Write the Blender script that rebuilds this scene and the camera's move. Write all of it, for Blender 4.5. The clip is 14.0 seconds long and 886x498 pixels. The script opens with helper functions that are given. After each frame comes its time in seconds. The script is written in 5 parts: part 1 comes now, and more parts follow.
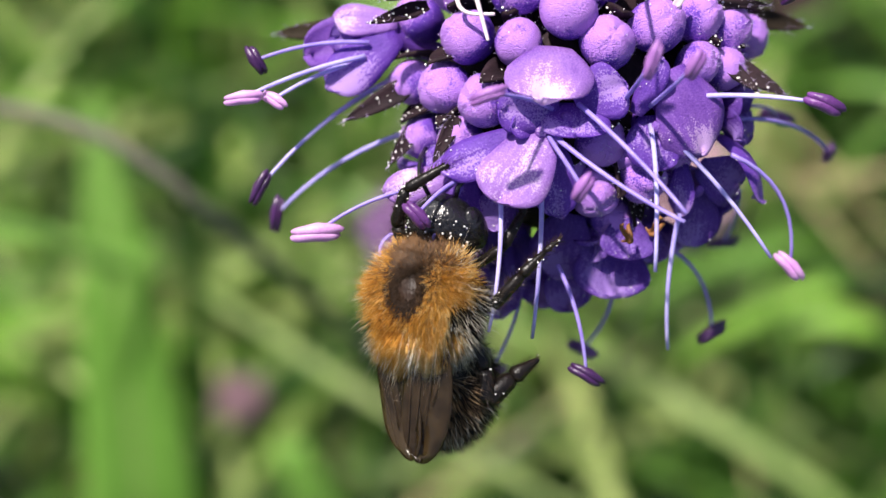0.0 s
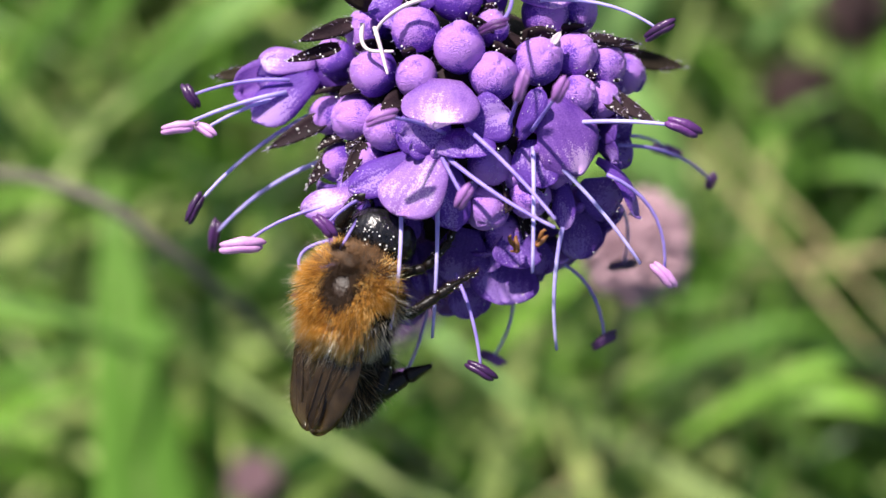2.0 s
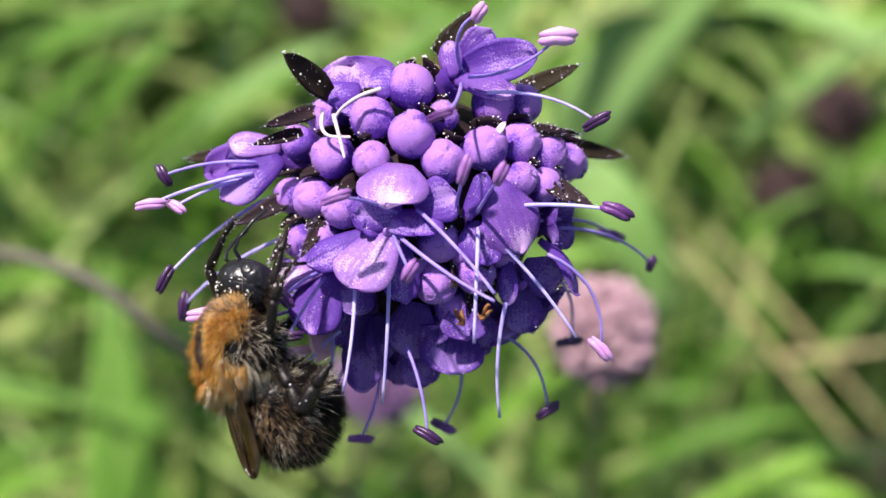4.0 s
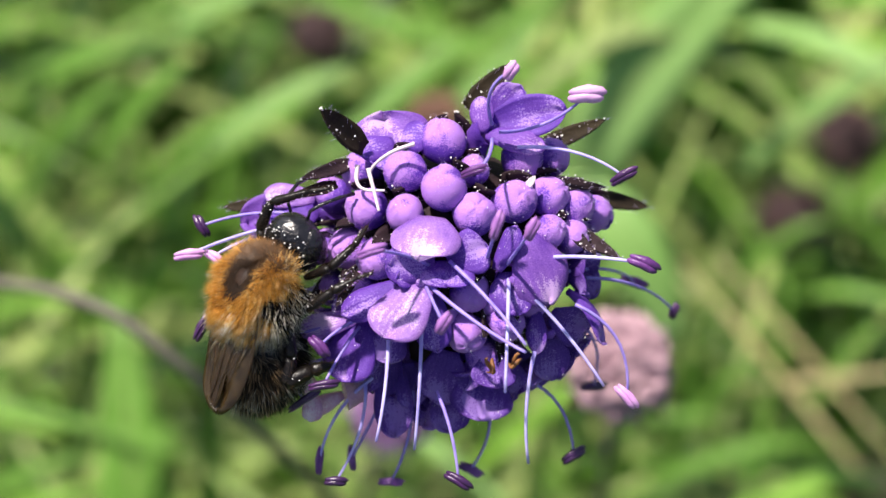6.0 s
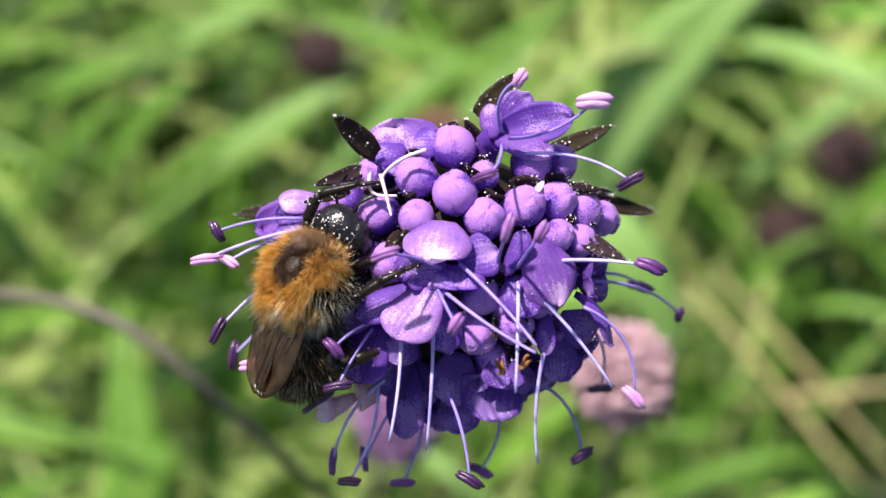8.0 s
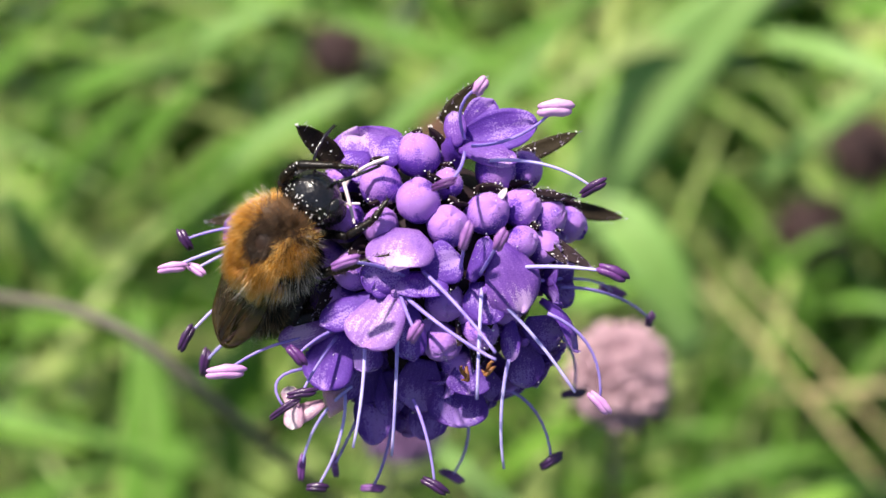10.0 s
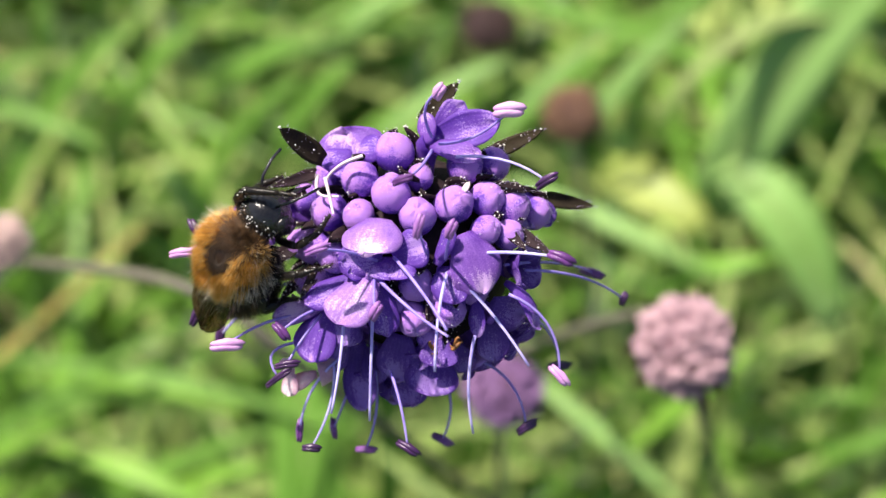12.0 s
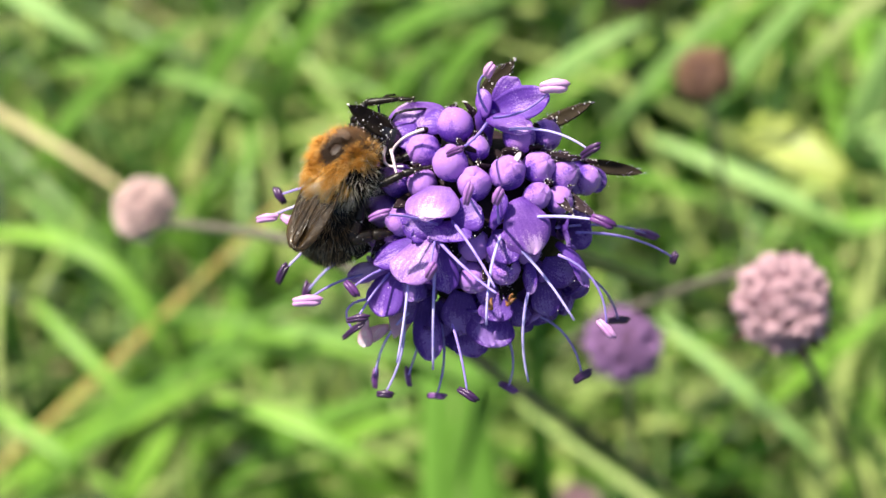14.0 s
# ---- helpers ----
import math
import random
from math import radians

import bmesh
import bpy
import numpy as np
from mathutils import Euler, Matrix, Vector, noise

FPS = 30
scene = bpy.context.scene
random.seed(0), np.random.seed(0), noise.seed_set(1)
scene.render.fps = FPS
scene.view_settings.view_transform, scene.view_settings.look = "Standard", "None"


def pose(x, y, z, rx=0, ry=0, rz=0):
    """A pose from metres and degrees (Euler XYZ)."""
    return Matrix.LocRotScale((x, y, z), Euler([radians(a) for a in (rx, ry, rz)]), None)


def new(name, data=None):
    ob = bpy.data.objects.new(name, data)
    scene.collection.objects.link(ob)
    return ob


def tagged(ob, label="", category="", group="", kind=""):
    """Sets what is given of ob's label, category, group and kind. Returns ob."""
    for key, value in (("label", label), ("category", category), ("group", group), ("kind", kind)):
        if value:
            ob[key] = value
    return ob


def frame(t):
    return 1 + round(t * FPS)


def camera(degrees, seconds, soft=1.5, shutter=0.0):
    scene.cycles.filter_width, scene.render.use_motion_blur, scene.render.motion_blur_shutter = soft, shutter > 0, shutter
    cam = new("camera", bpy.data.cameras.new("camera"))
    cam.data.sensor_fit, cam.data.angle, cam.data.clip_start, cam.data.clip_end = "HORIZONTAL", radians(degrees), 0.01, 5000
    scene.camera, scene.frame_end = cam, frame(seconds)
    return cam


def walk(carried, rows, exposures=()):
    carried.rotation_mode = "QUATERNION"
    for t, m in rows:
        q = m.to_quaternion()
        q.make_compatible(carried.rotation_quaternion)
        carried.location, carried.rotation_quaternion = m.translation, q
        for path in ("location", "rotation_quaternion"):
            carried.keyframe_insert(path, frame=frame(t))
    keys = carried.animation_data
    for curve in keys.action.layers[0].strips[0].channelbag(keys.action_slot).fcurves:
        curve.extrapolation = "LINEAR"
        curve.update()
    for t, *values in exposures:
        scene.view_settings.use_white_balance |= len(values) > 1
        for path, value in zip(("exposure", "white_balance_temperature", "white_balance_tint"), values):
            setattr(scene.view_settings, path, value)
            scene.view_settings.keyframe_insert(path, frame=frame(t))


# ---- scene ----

# A hand-held close-up of a carder bee on a scabious head in a meadow; the head is about 2 cm wide.
cam = camera(30.0, 14.0)
ROWS = [
    (0, -0.00866, -0.03629, 0.48825, 22.03, -0.73, -1.15),
    (0.5, -0.00412, -0.03844, 0.49017, 23.43, -0.87, -1.08),
    (1, -0.00282, -0.04018, 0.49087, 24.29, -0.71, -0.99),
    (1.5, -0.00312, -0.04204, 0.49215, 24.76, -0.13, -0.98),
    (2, -0.00269, -0.04423, 0.49534, 25.59, 0.51, -0.91),
    (2.5, -0.00259, -0.04616, 0.49801, 26.50, 0.69, -0.56),
    (3, -0.00128, -0.04591, 0.49960, 27.58, 0.57, -0.32),
    (3.5, 0.00009, -0.04737, 0.49924, 28.34, 0.40, -0.05),
    (4, 0.00008, -0.04799, 0.50038, 28.87, 0.19, -0.01),
    (4.2, 0.00049, -0.04769, 0.50061, 29.13, -0.20, 0.17),
    (6.3, -0.00166, -0.04753, 0.50369, 29.56, 0.16, 0.16),
    (6.5, -0.00106, -0.04868, 0.50382, 29.93, 0.01, 0.11),
    (7, 0.00000, -0.04875, 0.50444, 30.00, 0.00, -0.00),
    (7.5, -0.00084, -0.04891, 0.50405, 29.97, 0.02, 0.06),
    (8, -0.00228, -0.04927, 0.50474, 30.10, 0.15, -0.03),
    (8.2, -0.00173, -0.04803, 0.50424, 29.88, 0.52, 0.23),
    (10.3, 0.00249, -0.04900, 0.50543, 29.98, 1.44, 0.28),
    (10.5, 0.00305, -0.04876, 0.50485, 29.85, 1.57, 0.27),
    (11, 0.00443, -0.04903, 0.50638, 29.69, 3.01, 1.02),
    (11.5, 0.01131, -0.05084, 0.50909, 29.46, 5.04, 2.38),
    (12, 0.01673, -0.05246, 0.51411, 29.01, 7.71, 3.80),
    (12.5, 0.01623, -0.05332, 0.51479, 28.31, 10.03, 5.23),
    (13, 0.01523, -0.05331, 0.51670, 27.73, 11.53, 5.97),
    (13.5, 0.02556, -0.05296, 0.51898, 27.68, 12.70, 6.43),
    (14, 0.02688, -0.05599, 0.52162, 28.00, 13.43, 6.65),
]
EXPOSURES = [(0.0, 0.73, 6450, 15), (4.0, 0.74, 6450, 17), (6.5, 0.84, 6600, 14), (8.0, 0.83, 6650, 14), (11.0, 0.87, 6700, 13), (13.0, 1.01, 6800, 11), (14.0, 1.03, 6800, 11)]
walk(cam, [(t, pose(x, y, z, rx, ry, rz)) for t, x, y, z, rx, ry, rz in ROWS], EXPOSURES)
cam.data.dof.use_dof = True
cam.data.dof.aperture_fstop = 32.0     # it keeps its focus on the flower, set where the head is built

# ---- light ----
HEAD = pose(0, 0, 0.42, 30, 0, 0)          # the flower head: x right, y up along the picture, z towards the viewer
MM = 0.001
SUN_WAY = (HEAD.to_3x3() @ Vector((-0.32, 0.72, 0.62))).normalized()
world = bpy.data.worlds.new("sky")
scene.world = world
world.use_nodes = True
wn = world.node_tree
sky = wn.nodes.new("ShaderNodeTexSky")
sky.sky_type = "NISHITA"
sky.sun_disc = False
sky.sun_elevation = math.asin(SUN_WAY.z)
sky.sun_rotation = math.atan2(SUN_WAY.x, SUN_WAY.y)
sky.altitude = 50
sky.dust_density = 2.0
wn.links.new(sky.outputs[0], wn.nodes["Background"].inputs[0])
wn.nodes["Background"].inputs[1].default_value = 0.078
sun = new("sun", bpy.data.lights.new("sun", "SUN"))
sun.data.energy, sun.data.angle, sun.data.color = 4.9, radians(2), (1.0, 0.95, 0.86)
sun.matrix_world = Matrix.Translation((0, 0, 3)) @ SUN_WAY.to_track_quat("Z", "Y").to_matrix().to_4x4()


# ---- materials ----
def material(name, low, high, rough=0.5, size=300.0, bump=0.0, fine=1500.0, sheer=0.0, island=0.0, gloss=0.5, tip=None, speck=0.35, veins=0.0, clear=0.0, grow=0.0):
    """A surface between two colours: broad blotches and fine grain, relief, light passing through (sheer), and a shade
    of its own for each piece (island). tip: a third colour for part of the blotches."""
    m = bpy.data.materials.new(name)
    m.use_nodes = True
    t = m.node_tree
    n, link = t.nodes, t.links.new
    shade = n["Principled BSDF"]
    where = n.new("ShaderNodeTexCoord")
    broad = n.new("ShaderNodeTexNoise")
    broad.inputs["Scale"].default_value, broad.inputs["Detail"].default_value = size, 4
    grain = n.new("ShaderNodeTexNoise")
    grain.inputs["Scale"].default_value, grain.inputs["Detail"].default_value = fine, 3
    link(where.outputs["Object"], broad.inputs["Vector"])
    link(where.outputs["Object"], grain.inputs["Vector"])
    mix = n.new("ShaderNodeMath")
    mix.operation = "MULTIPLY_ADD"
    link(grain.outputs[0], mix.inputs[0])
    mix.inputs[1].default_value = speck
    link(broad.outputs[0], mix.inputs[2])
    last = mix
    if island:
        geo = n.new("ShaderNodeNewGeometry")
        own = n.new("ShaderNodeMath")
        own.operation = "MULTIPLY_ADD"
        link(geo.outputs["Random Per Island"], own.inputs[0])
        own.inputs[1].default_value = island
        link(mix.outputs[0], own.inputs[2])
        less = n.new("ShaderNodeMath")
        less.operation = "SUBTRACT"
        link(own.outputs[0], less.inputs[0])
        less.inputs[1].default_value = island / 2
        last = less
    if grow:                # a hair pales from its root to its tip; on buds, shading put into colour
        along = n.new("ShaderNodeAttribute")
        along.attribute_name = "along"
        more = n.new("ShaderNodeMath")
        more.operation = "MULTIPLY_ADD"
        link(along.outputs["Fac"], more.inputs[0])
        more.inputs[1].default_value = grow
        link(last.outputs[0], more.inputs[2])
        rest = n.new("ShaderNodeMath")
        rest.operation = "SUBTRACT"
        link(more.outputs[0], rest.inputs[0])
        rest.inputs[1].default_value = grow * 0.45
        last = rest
    ramp = n.new("ShaderNodeValToRGB")
    ramp.color_ramp.elements[0].position, ramp.color_ramp.elements[0].color = 0.42, (*low, 1)
    ramp.color_ramp.elements[1].position, ramp.color_ramp.elements[1].color = 0.86, (*high, 1)
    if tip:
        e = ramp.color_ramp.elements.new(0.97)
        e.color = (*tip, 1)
    link(last.outputs[0], ramp.inputs[0])
    link(ramp.outputs[0], shade.inputs["Base Color"])
    shade.inputs["Roughness"].default_value = rough
    shade.inputs["Specular IOR Level"].default_value = gloss
    if veins:
        own = n.new("ShaderNodeAttribute")
        own.attribute_name = "across"
        apart = n.new("ShaderNodeSeparateXYZ")
        link(own.outputs["Vector"], apart.inputs[0])
        wave = n.new("ShaderNodeMath")
        wave.operation = "MULTIPLY_ADD"
        link(apart.outputs[0], wave.inputs[0])
        wave.inputs[1].default_value = 26.0
        link(broad.outputs[0], wave.inputs[2])
        ripple = n.new("ShaderNodeMath")
        ripple.operation = "SINE"
        link(wave.outputs[0], ripple.inputs[0])
        ribs = n.new("ShaderNodeMath")
        ribs.operation = "MULTIPLY_ADD"
        link(ripple.outputs[0], ribs.inputs[0])
        ribs.inputs[1].default_value = veins
        link(last.outputs[0], ribs.inputs[2])
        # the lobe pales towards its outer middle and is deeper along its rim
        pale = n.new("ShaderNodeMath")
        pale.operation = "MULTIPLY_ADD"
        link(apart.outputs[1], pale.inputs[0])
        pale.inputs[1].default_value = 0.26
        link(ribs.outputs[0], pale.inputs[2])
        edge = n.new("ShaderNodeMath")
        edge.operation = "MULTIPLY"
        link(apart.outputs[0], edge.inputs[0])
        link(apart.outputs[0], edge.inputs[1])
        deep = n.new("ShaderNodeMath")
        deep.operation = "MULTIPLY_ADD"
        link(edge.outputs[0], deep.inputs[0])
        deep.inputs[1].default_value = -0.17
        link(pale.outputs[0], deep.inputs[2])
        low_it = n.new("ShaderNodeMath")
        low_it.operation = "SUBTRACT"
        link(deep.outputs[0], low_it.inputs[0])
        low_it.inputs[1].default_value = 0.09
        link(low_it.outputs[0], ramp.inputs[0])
    if bump:
        relief = n.new("ShaderNodeBump")
        relief.inputs["Strength"].default_value, relief.inputs["Distance"].default_value = 0.6, bump
        link((last if veins else grain).outputs[0], relief.inputs["Height"])
        link(relief.outputs[0], shade.inputs["Normal"])
    if sheer:
        passing = n.new("ShaderNodeBsdfTranslucent")
        link(ramp.outputs[0], passing.inputs[0])
        both = n.new("ShaderNodeMixShader")
        both.inputs[0].default_value = sheer
        link(shade.outputs[0], both.inputs[1])
        link(passing.outputs[0], both.inputs[2])
        link(both.outputs[0], n["Material Output"].inputs[0])
        if clear:
            thin = n.new("ShaderNodeBsdfTransparent")
            thin.inputs[0].default_value = (0.75, 0.62, 0.42, 1)
            film = n.new("ShaderNodeMixShader")
            film.inputs[0].default_value = clear
            link(both.outputs[0], film.inputs[1])
            link(thin.outputs[0], film.inputs[2])
            link(film.outputs[0], n["Material Output"].inputs[0])
    return m


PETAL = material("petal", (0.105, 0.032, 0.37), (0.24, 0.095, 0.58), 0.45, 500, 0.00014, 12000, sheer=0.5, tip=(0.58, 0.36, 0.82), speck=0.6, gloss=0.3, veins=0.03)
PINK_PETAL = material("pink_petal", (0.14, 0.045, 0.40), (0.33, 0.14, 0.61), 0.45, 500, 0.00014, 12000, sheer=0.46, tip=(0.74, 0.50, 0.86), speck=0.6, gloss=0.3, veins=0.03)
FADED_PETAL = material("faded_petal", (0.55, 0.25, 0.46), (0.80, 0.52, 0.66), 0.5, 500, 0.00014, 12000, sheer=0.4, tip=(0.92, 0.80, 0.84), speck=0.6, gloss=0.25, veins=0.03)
# for lower and inner lobes: the shade on them is put into the colour
SHADED_PETAL = material("shaded_petal", (0.080, 0.026, 0.27), (0.21, 0.088, 0.50), 0.45, 500, 0.00014, 12000, sheer=0.52, tip=(0.46, 0.28, 0.74), speck=0.7, gloss=0.3, veins=0.03)
# pale pink lobes, with some of the sunlight on them put into the colour
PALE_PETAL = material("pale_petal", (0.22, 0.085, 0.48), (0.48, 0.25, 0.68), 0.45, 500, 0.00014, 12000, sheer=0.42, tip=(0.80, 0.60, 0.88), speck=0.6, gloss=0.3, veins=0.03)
# pink tips of its own; top light and shaded sides are put into the colour
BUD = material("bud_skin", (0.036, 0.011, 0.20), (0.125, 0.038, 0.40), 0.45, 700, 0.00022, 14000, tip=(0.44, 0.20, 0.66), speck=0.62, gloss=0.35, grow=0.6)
SILK = material("silky_hair", (0.46, 0.34, 0.68), (0.76, 0.66, 0.90), 0.5, 800, 0, 6000, sheer=0.3)
FILAMENT = material("filament", (0.25, 0.155, 0.66), (0.45, 0.34, 0.84), 0.4, 800, 0, 6000, sheer=0.25)
PALE_FILAMENT = material("pale_filament", (0.38, 0.30, 0.82), (0.66, 0.59, 0.95), 0.4, 800, 0, 6000, sheer=0.25)
DARK_ANTHER = material("dark_anther", (0.014, 0.004, 0.028), (0.065, 0.016, 0.09), 0.32, 900, 0.00005, 9000, gloss=0.6)
PLUM_ANTHER = material("plum_anther", (0.05, 0.011, 0.085), (0.17, 0.05, 0.23), 0.36, 900, 0.00005, 9000, tip=(0.38, 0.2, 0.42))
MAUVE_ANTHER = material("mauve_anther", (0.22, 0.07, 0.32), (0.42, 0.18, 0.52), 0.42, 900, 0.00005, 9000, sheer=0.15)
PINK_ANTHER = material("pink_anther", (0.58, 0.23, 0.60), (0.80, 0.46, 0.78), 0.5, 900, 0.00005, 9000, sheer=0.15)
SCALE = material("bract_skin", (0.007, 0.004, 0.006), (0.03, 0.016, 0.02), 0.7, 900, 0.00008, 7000, gloss=0.15)
BRACT = material("leafy_bract", (0.008, 0.005, 0.004), (0.032, 0.024, 0.013), 0.7, 500, 0.00008, 7000, gloss=0.12)
BROWN_BIT = material("withered_brown", (0.10, 0.035, 0.008), (0.32, 0.13, 0.035), 0.6, 900, 0.00005, 7000)
STYLE = material("withered_style", (0.55, 0.42, 0.50), (0.80, 0.68, 0.66), 0.5, 900, 0, 7000)
POLLEN = material("pollen", (0.75, 0.70, 0.66), (0.95, 0.92, 0.88), 0.7, 3000)
STEM = material("stem_skin", (0.06, 0.09, 0.03), (0.12, 0.15, 0.06), 0.6, 200, 0.0001, 3000)
GRASS = material("grass_blade", (0.016, 0.062, 0.005), (0.185, 0.39, 0.045), 0.45, 14, 0, 400, sheer=0.44, island=1.0, tip=(0.46, 0.56, 0.18), gloss=0.45)
LEAF = material("broad_leaf", (0.085, 0.21, 0.02), (0.17, 0.37, 0.05), 0.5, 30, 0.0003, 300, sheer=0.35, gloss=0.3)
FRESH_BLADE = material("fresh_blade", (0.13, 0.33, 0.022), (0.30, 0.56, 0.07), 0.45, 30, 0.0003, 300, sheer=0.4, gloss=0.35)
PALE_LEAF = material("pale_leaf", (0.19, 0.37, 0.08), (0.32, 0.52, 0.17), 0.5, 30, 0.0003, 300, sheer=0.35, gloss=0.25)
YELLOW_LEAF = material("yellow_leaf", (0.22, 0.30, 0.04), (0.40, 0.46, 0.10), 0.5, 30, 0.0003, 300, sheer=0.3)
GOLD_GRASS = material("gold_grass", (0.36, 0.26, 0.07), (0.56, 0.44, 0.15), 0.6, 30, 0.0002, 500, sheer=0.2, gloss=0.25)
STRAW = material("straw", (0.30, 0.25, 0.10), (0.50, 0.44, 0.22), 0.6, 30, 0.0002, 500, sheer=0.15, gloss=0.3)
PALE_GRASS = material("pale_grass", (0.15, 0.25, 0.055), (0.30, 0.38, 0.13), 0.6, 30, 0.0002, 500, sheer=0.25, gloss=0.25)
GREY_STALK = material("grey_stalk", (0.055, 0.052, 0.036), (0.13, 0.118, 0.085), 0.7, 30, 0.0002, 500)
SOIL = material("soil", (0.010, 0.022, 0.004), (0.035, 0.065, 0.012), 0.9, 20, 0.002, 120)
RUSSET = material("russet_floret", (0.12, 0.055, 0.035), (0.22, 0.12, 0.07), 0.7, 200, 0.0001, 3000, island=0.4)
DULL = material("dull_mauve", (0.24, 0.13, 0.16), (0.36, 0.23, 0.25), 0.8, 300, 0.0001, 3000)
HUSK = material("husk", (0.08, 0.032, 0.055), (0.19, 0.09, 0.12), 0.8, 900, 0.0001, 3000)
# lighter copy of the spent florets, with sunlight put into the colour
SUNLIT_SPENT = material("sunlit_floret", (0.23, 0.10, 0.115), (0.50, 0.29, 0.28), 0.75, 200, 0.0001, 3000, island=0.9, tip=(0.68, 0.50, 0.46))
SPENT = material("spent_floret", (0.10, 0.032, 0.080), (0.31, 0.14, 0.22), 0.75, 200, 0.0001, 3000, island=0.9, tip=(0.50, 0.32, 0.36))
MAROON = material("maroon_floret", (0.032, 0.013, 0.014), (0.085, 0.045, 0.04), 0.7, 200, 0.0001, 3000, island=0.5)
LILAC = material("lilac_floret", (0.065, 0.026, 0.092), (0.27, 0.14, 0.31), 0.75, 200, 0.0001, 3000, island=1.0)
CHITIN = material("black_chitin", (0.004, 0.004, 0.005), (0.016, 0.015, 0.017), 0.25, 900, 0.0002, 2600, gloss=0.6)
LEG_SKIN = material("dark_leg", (0.003, 0.0025, 0.0025), (0.011, 0.008, 0.006), 0.38, 900, 0.00005, 6000, gloss=0.3)
BALD = material("brown_chitin", (0.010, 0.0045, 0.002), (0.034, 0.016, 0.007), 0.44, 900, 0.00008, 5000, gloss=0.28)
ORANGE_FUR = material("orange_fur", (0.36, 0.12, 0.008), (0.82, 0.42, 0.05), 0.5, 400, 0, 3000, sheer=0.35, island=0.4, grow=0.4, tip=(0.97, 0.72, 0.30))
BLACK_FUR = material("black_fur", (0.004, 0.0035, 0.0035), (0.018, 0.013, 0.010), 0.6, 400, 0, 3000, sheer=0, island=0.45, grow=0.3, gloss=0.15)
DARK_FUR = material("dark_brown_fur", (0.012, 0.006, 0.003), (0.06, 0.03, 0.012), 0.5, 400, 0, 3000, sheer=0, island=0.45, grow=0.3)
GREY_FUR = material("grey_fur", (0.022, 0.015, 0.009), (0.30, 0.24, 0.16), 0.5, 400, 0, 3000, sheer=0.15, island=0.4, grow=0.85, tip=(0.92, 0.85, 0.70))
PALE_FUR = material("pale_fur", (0.45, 0.36, 0.20), (0.85, 0.76, 0.56), 0.5, 400, 0, 3000, sheer=0.3, island=0.4, grow=0.4, tip=(0.98, 0.94, 0.84))
TAN_FUR = material("tan_fur", (0.05, 0.026, 0.010), (0.34, 0.21, 0.10), 0.55, 400, 0, 3000, sheer=0.15, island=0.45, grow=0.6, tip=(0.70, 0.52, 0.32))
BROWN_FUR = material("brown_fur", (0.03, 0.013, 0.004), (0.15, 0.07, 0.02), 0.5, 400, 0, 3000, sheer=0, island=0.45, grow=0.4)
WING = material("smoky_wing", (0.012, 0.007, 0.002), (0.075, 0.048, 0.020), 0.28, 900, 0.00008, 3000, sheer=0.28, gloss=0.85, clear=0.36)
VEIN = material("wing_vein", (0.02, 0.012, 0.006), (0.05, 0.03, 0.015), 0.4, 900)


# ---- helpers for shapes ----
def part(name, bm, mat, parent, label=""):
    """Links a bmesh as one smooth mesh object under its thing."""
    me = bpy.data.meshes.new(name)
    bmesh.ops.recalc_face_normals(bm, faces=bm.faces)
    bm.to_mesh(me)
    bm.free()
    for f in me.polygons:
        f.use_smooth = True
    me.materials.append(mat)
    ob = new(name, me)
    ob.parent = parent
    return tagged(ob, label)


def mesh_part(name, verts, faces, mat, parent=None, label="", smooth=False):
    me = bpy.data.meshes.new(name)
    me.from_pydata(verts, [], faces)
    me.polygons.foreach_set("use_smooth", [smooth] * len(faces))
    me.materials.append(mat)
    ob = new(name, me)
    if parent:
        ob.parent = parent
    return tagged(ob, label)


def thing(name, m, label, category, group="", kind=""):
    ob = new(name)
    ob.empty_display_size = 0.005
    ob.matrix_world = m
    return tagged(ob, label, category, group, kind)


def turn_to(axis, spin=0.0, lead=(0.0, 1.0, 0.0)):
    """A turn whose z lies along axis and whose y lies near lead, then spun about the axis."""
    z = Vector(axis).normalized()
    x = Vector(lead).cross(z)
    if x.length < 1e-4:
        x = Vector((1, 0, 0)).cross(z)
    x.normalize()
    return Matrix((x, z.cross(x), z)).transposed().to_4x4() @ Matrix.Rotation(radians(spin), 4, "Z")


def tube(bm, points, radii, sides=8):
    """A round tube along points, closed at both ends."""
    pts = [Vector(p) for p in points]
    rings, up = [], None
    for i, p in enumerate(pts):
        way = (pts[min(i + 1, len(pts) - 1)] - pts[max(i - 1, 0)]).normalized()
        if up is None:
            up = way.orthogonal().normalized()
        up = (up - way * up.dot(way)).normalized()
        side = way.cross(up)
        r = radii[i] if isinstance(radii, (list, tuple)) else radii
        rings.append([bm.verts.new(p + r * (math.cos(a) * up + math.sin(a) * side)) for a in [2 * math.pi * k / sides for k in range(sides)]])
    for a, b in zip(rings, rings[1:]):
        for k in range(sides):
            bm.faces.new((a[k], a[(k + 1) % sides], b[(k + 1) % sides], b[k]))
    bm.faces.new(rings[0][::-1])
    bm.faces.new(rings[-1])


def arc(a, b, bow, n=9):
    """Points from a to b along a bent line; bow: how far the middle is pushed."""
    a, b, bow = Vector(a), Vector(b), Vector(bow)
    mid = (a + b) / 2 + bow * 2
    return [(1 - t) ** 2 * a + 2 * t * (1 - t) * mid + t * t * b for t in [i / (n - 1) for i in range(n)]]


def ball(bm, m, u=14, v=10):
    bmesh.ops.create_uvsphere(bm, u_segments=u, v_segments=v, radius=1, matrix=m)


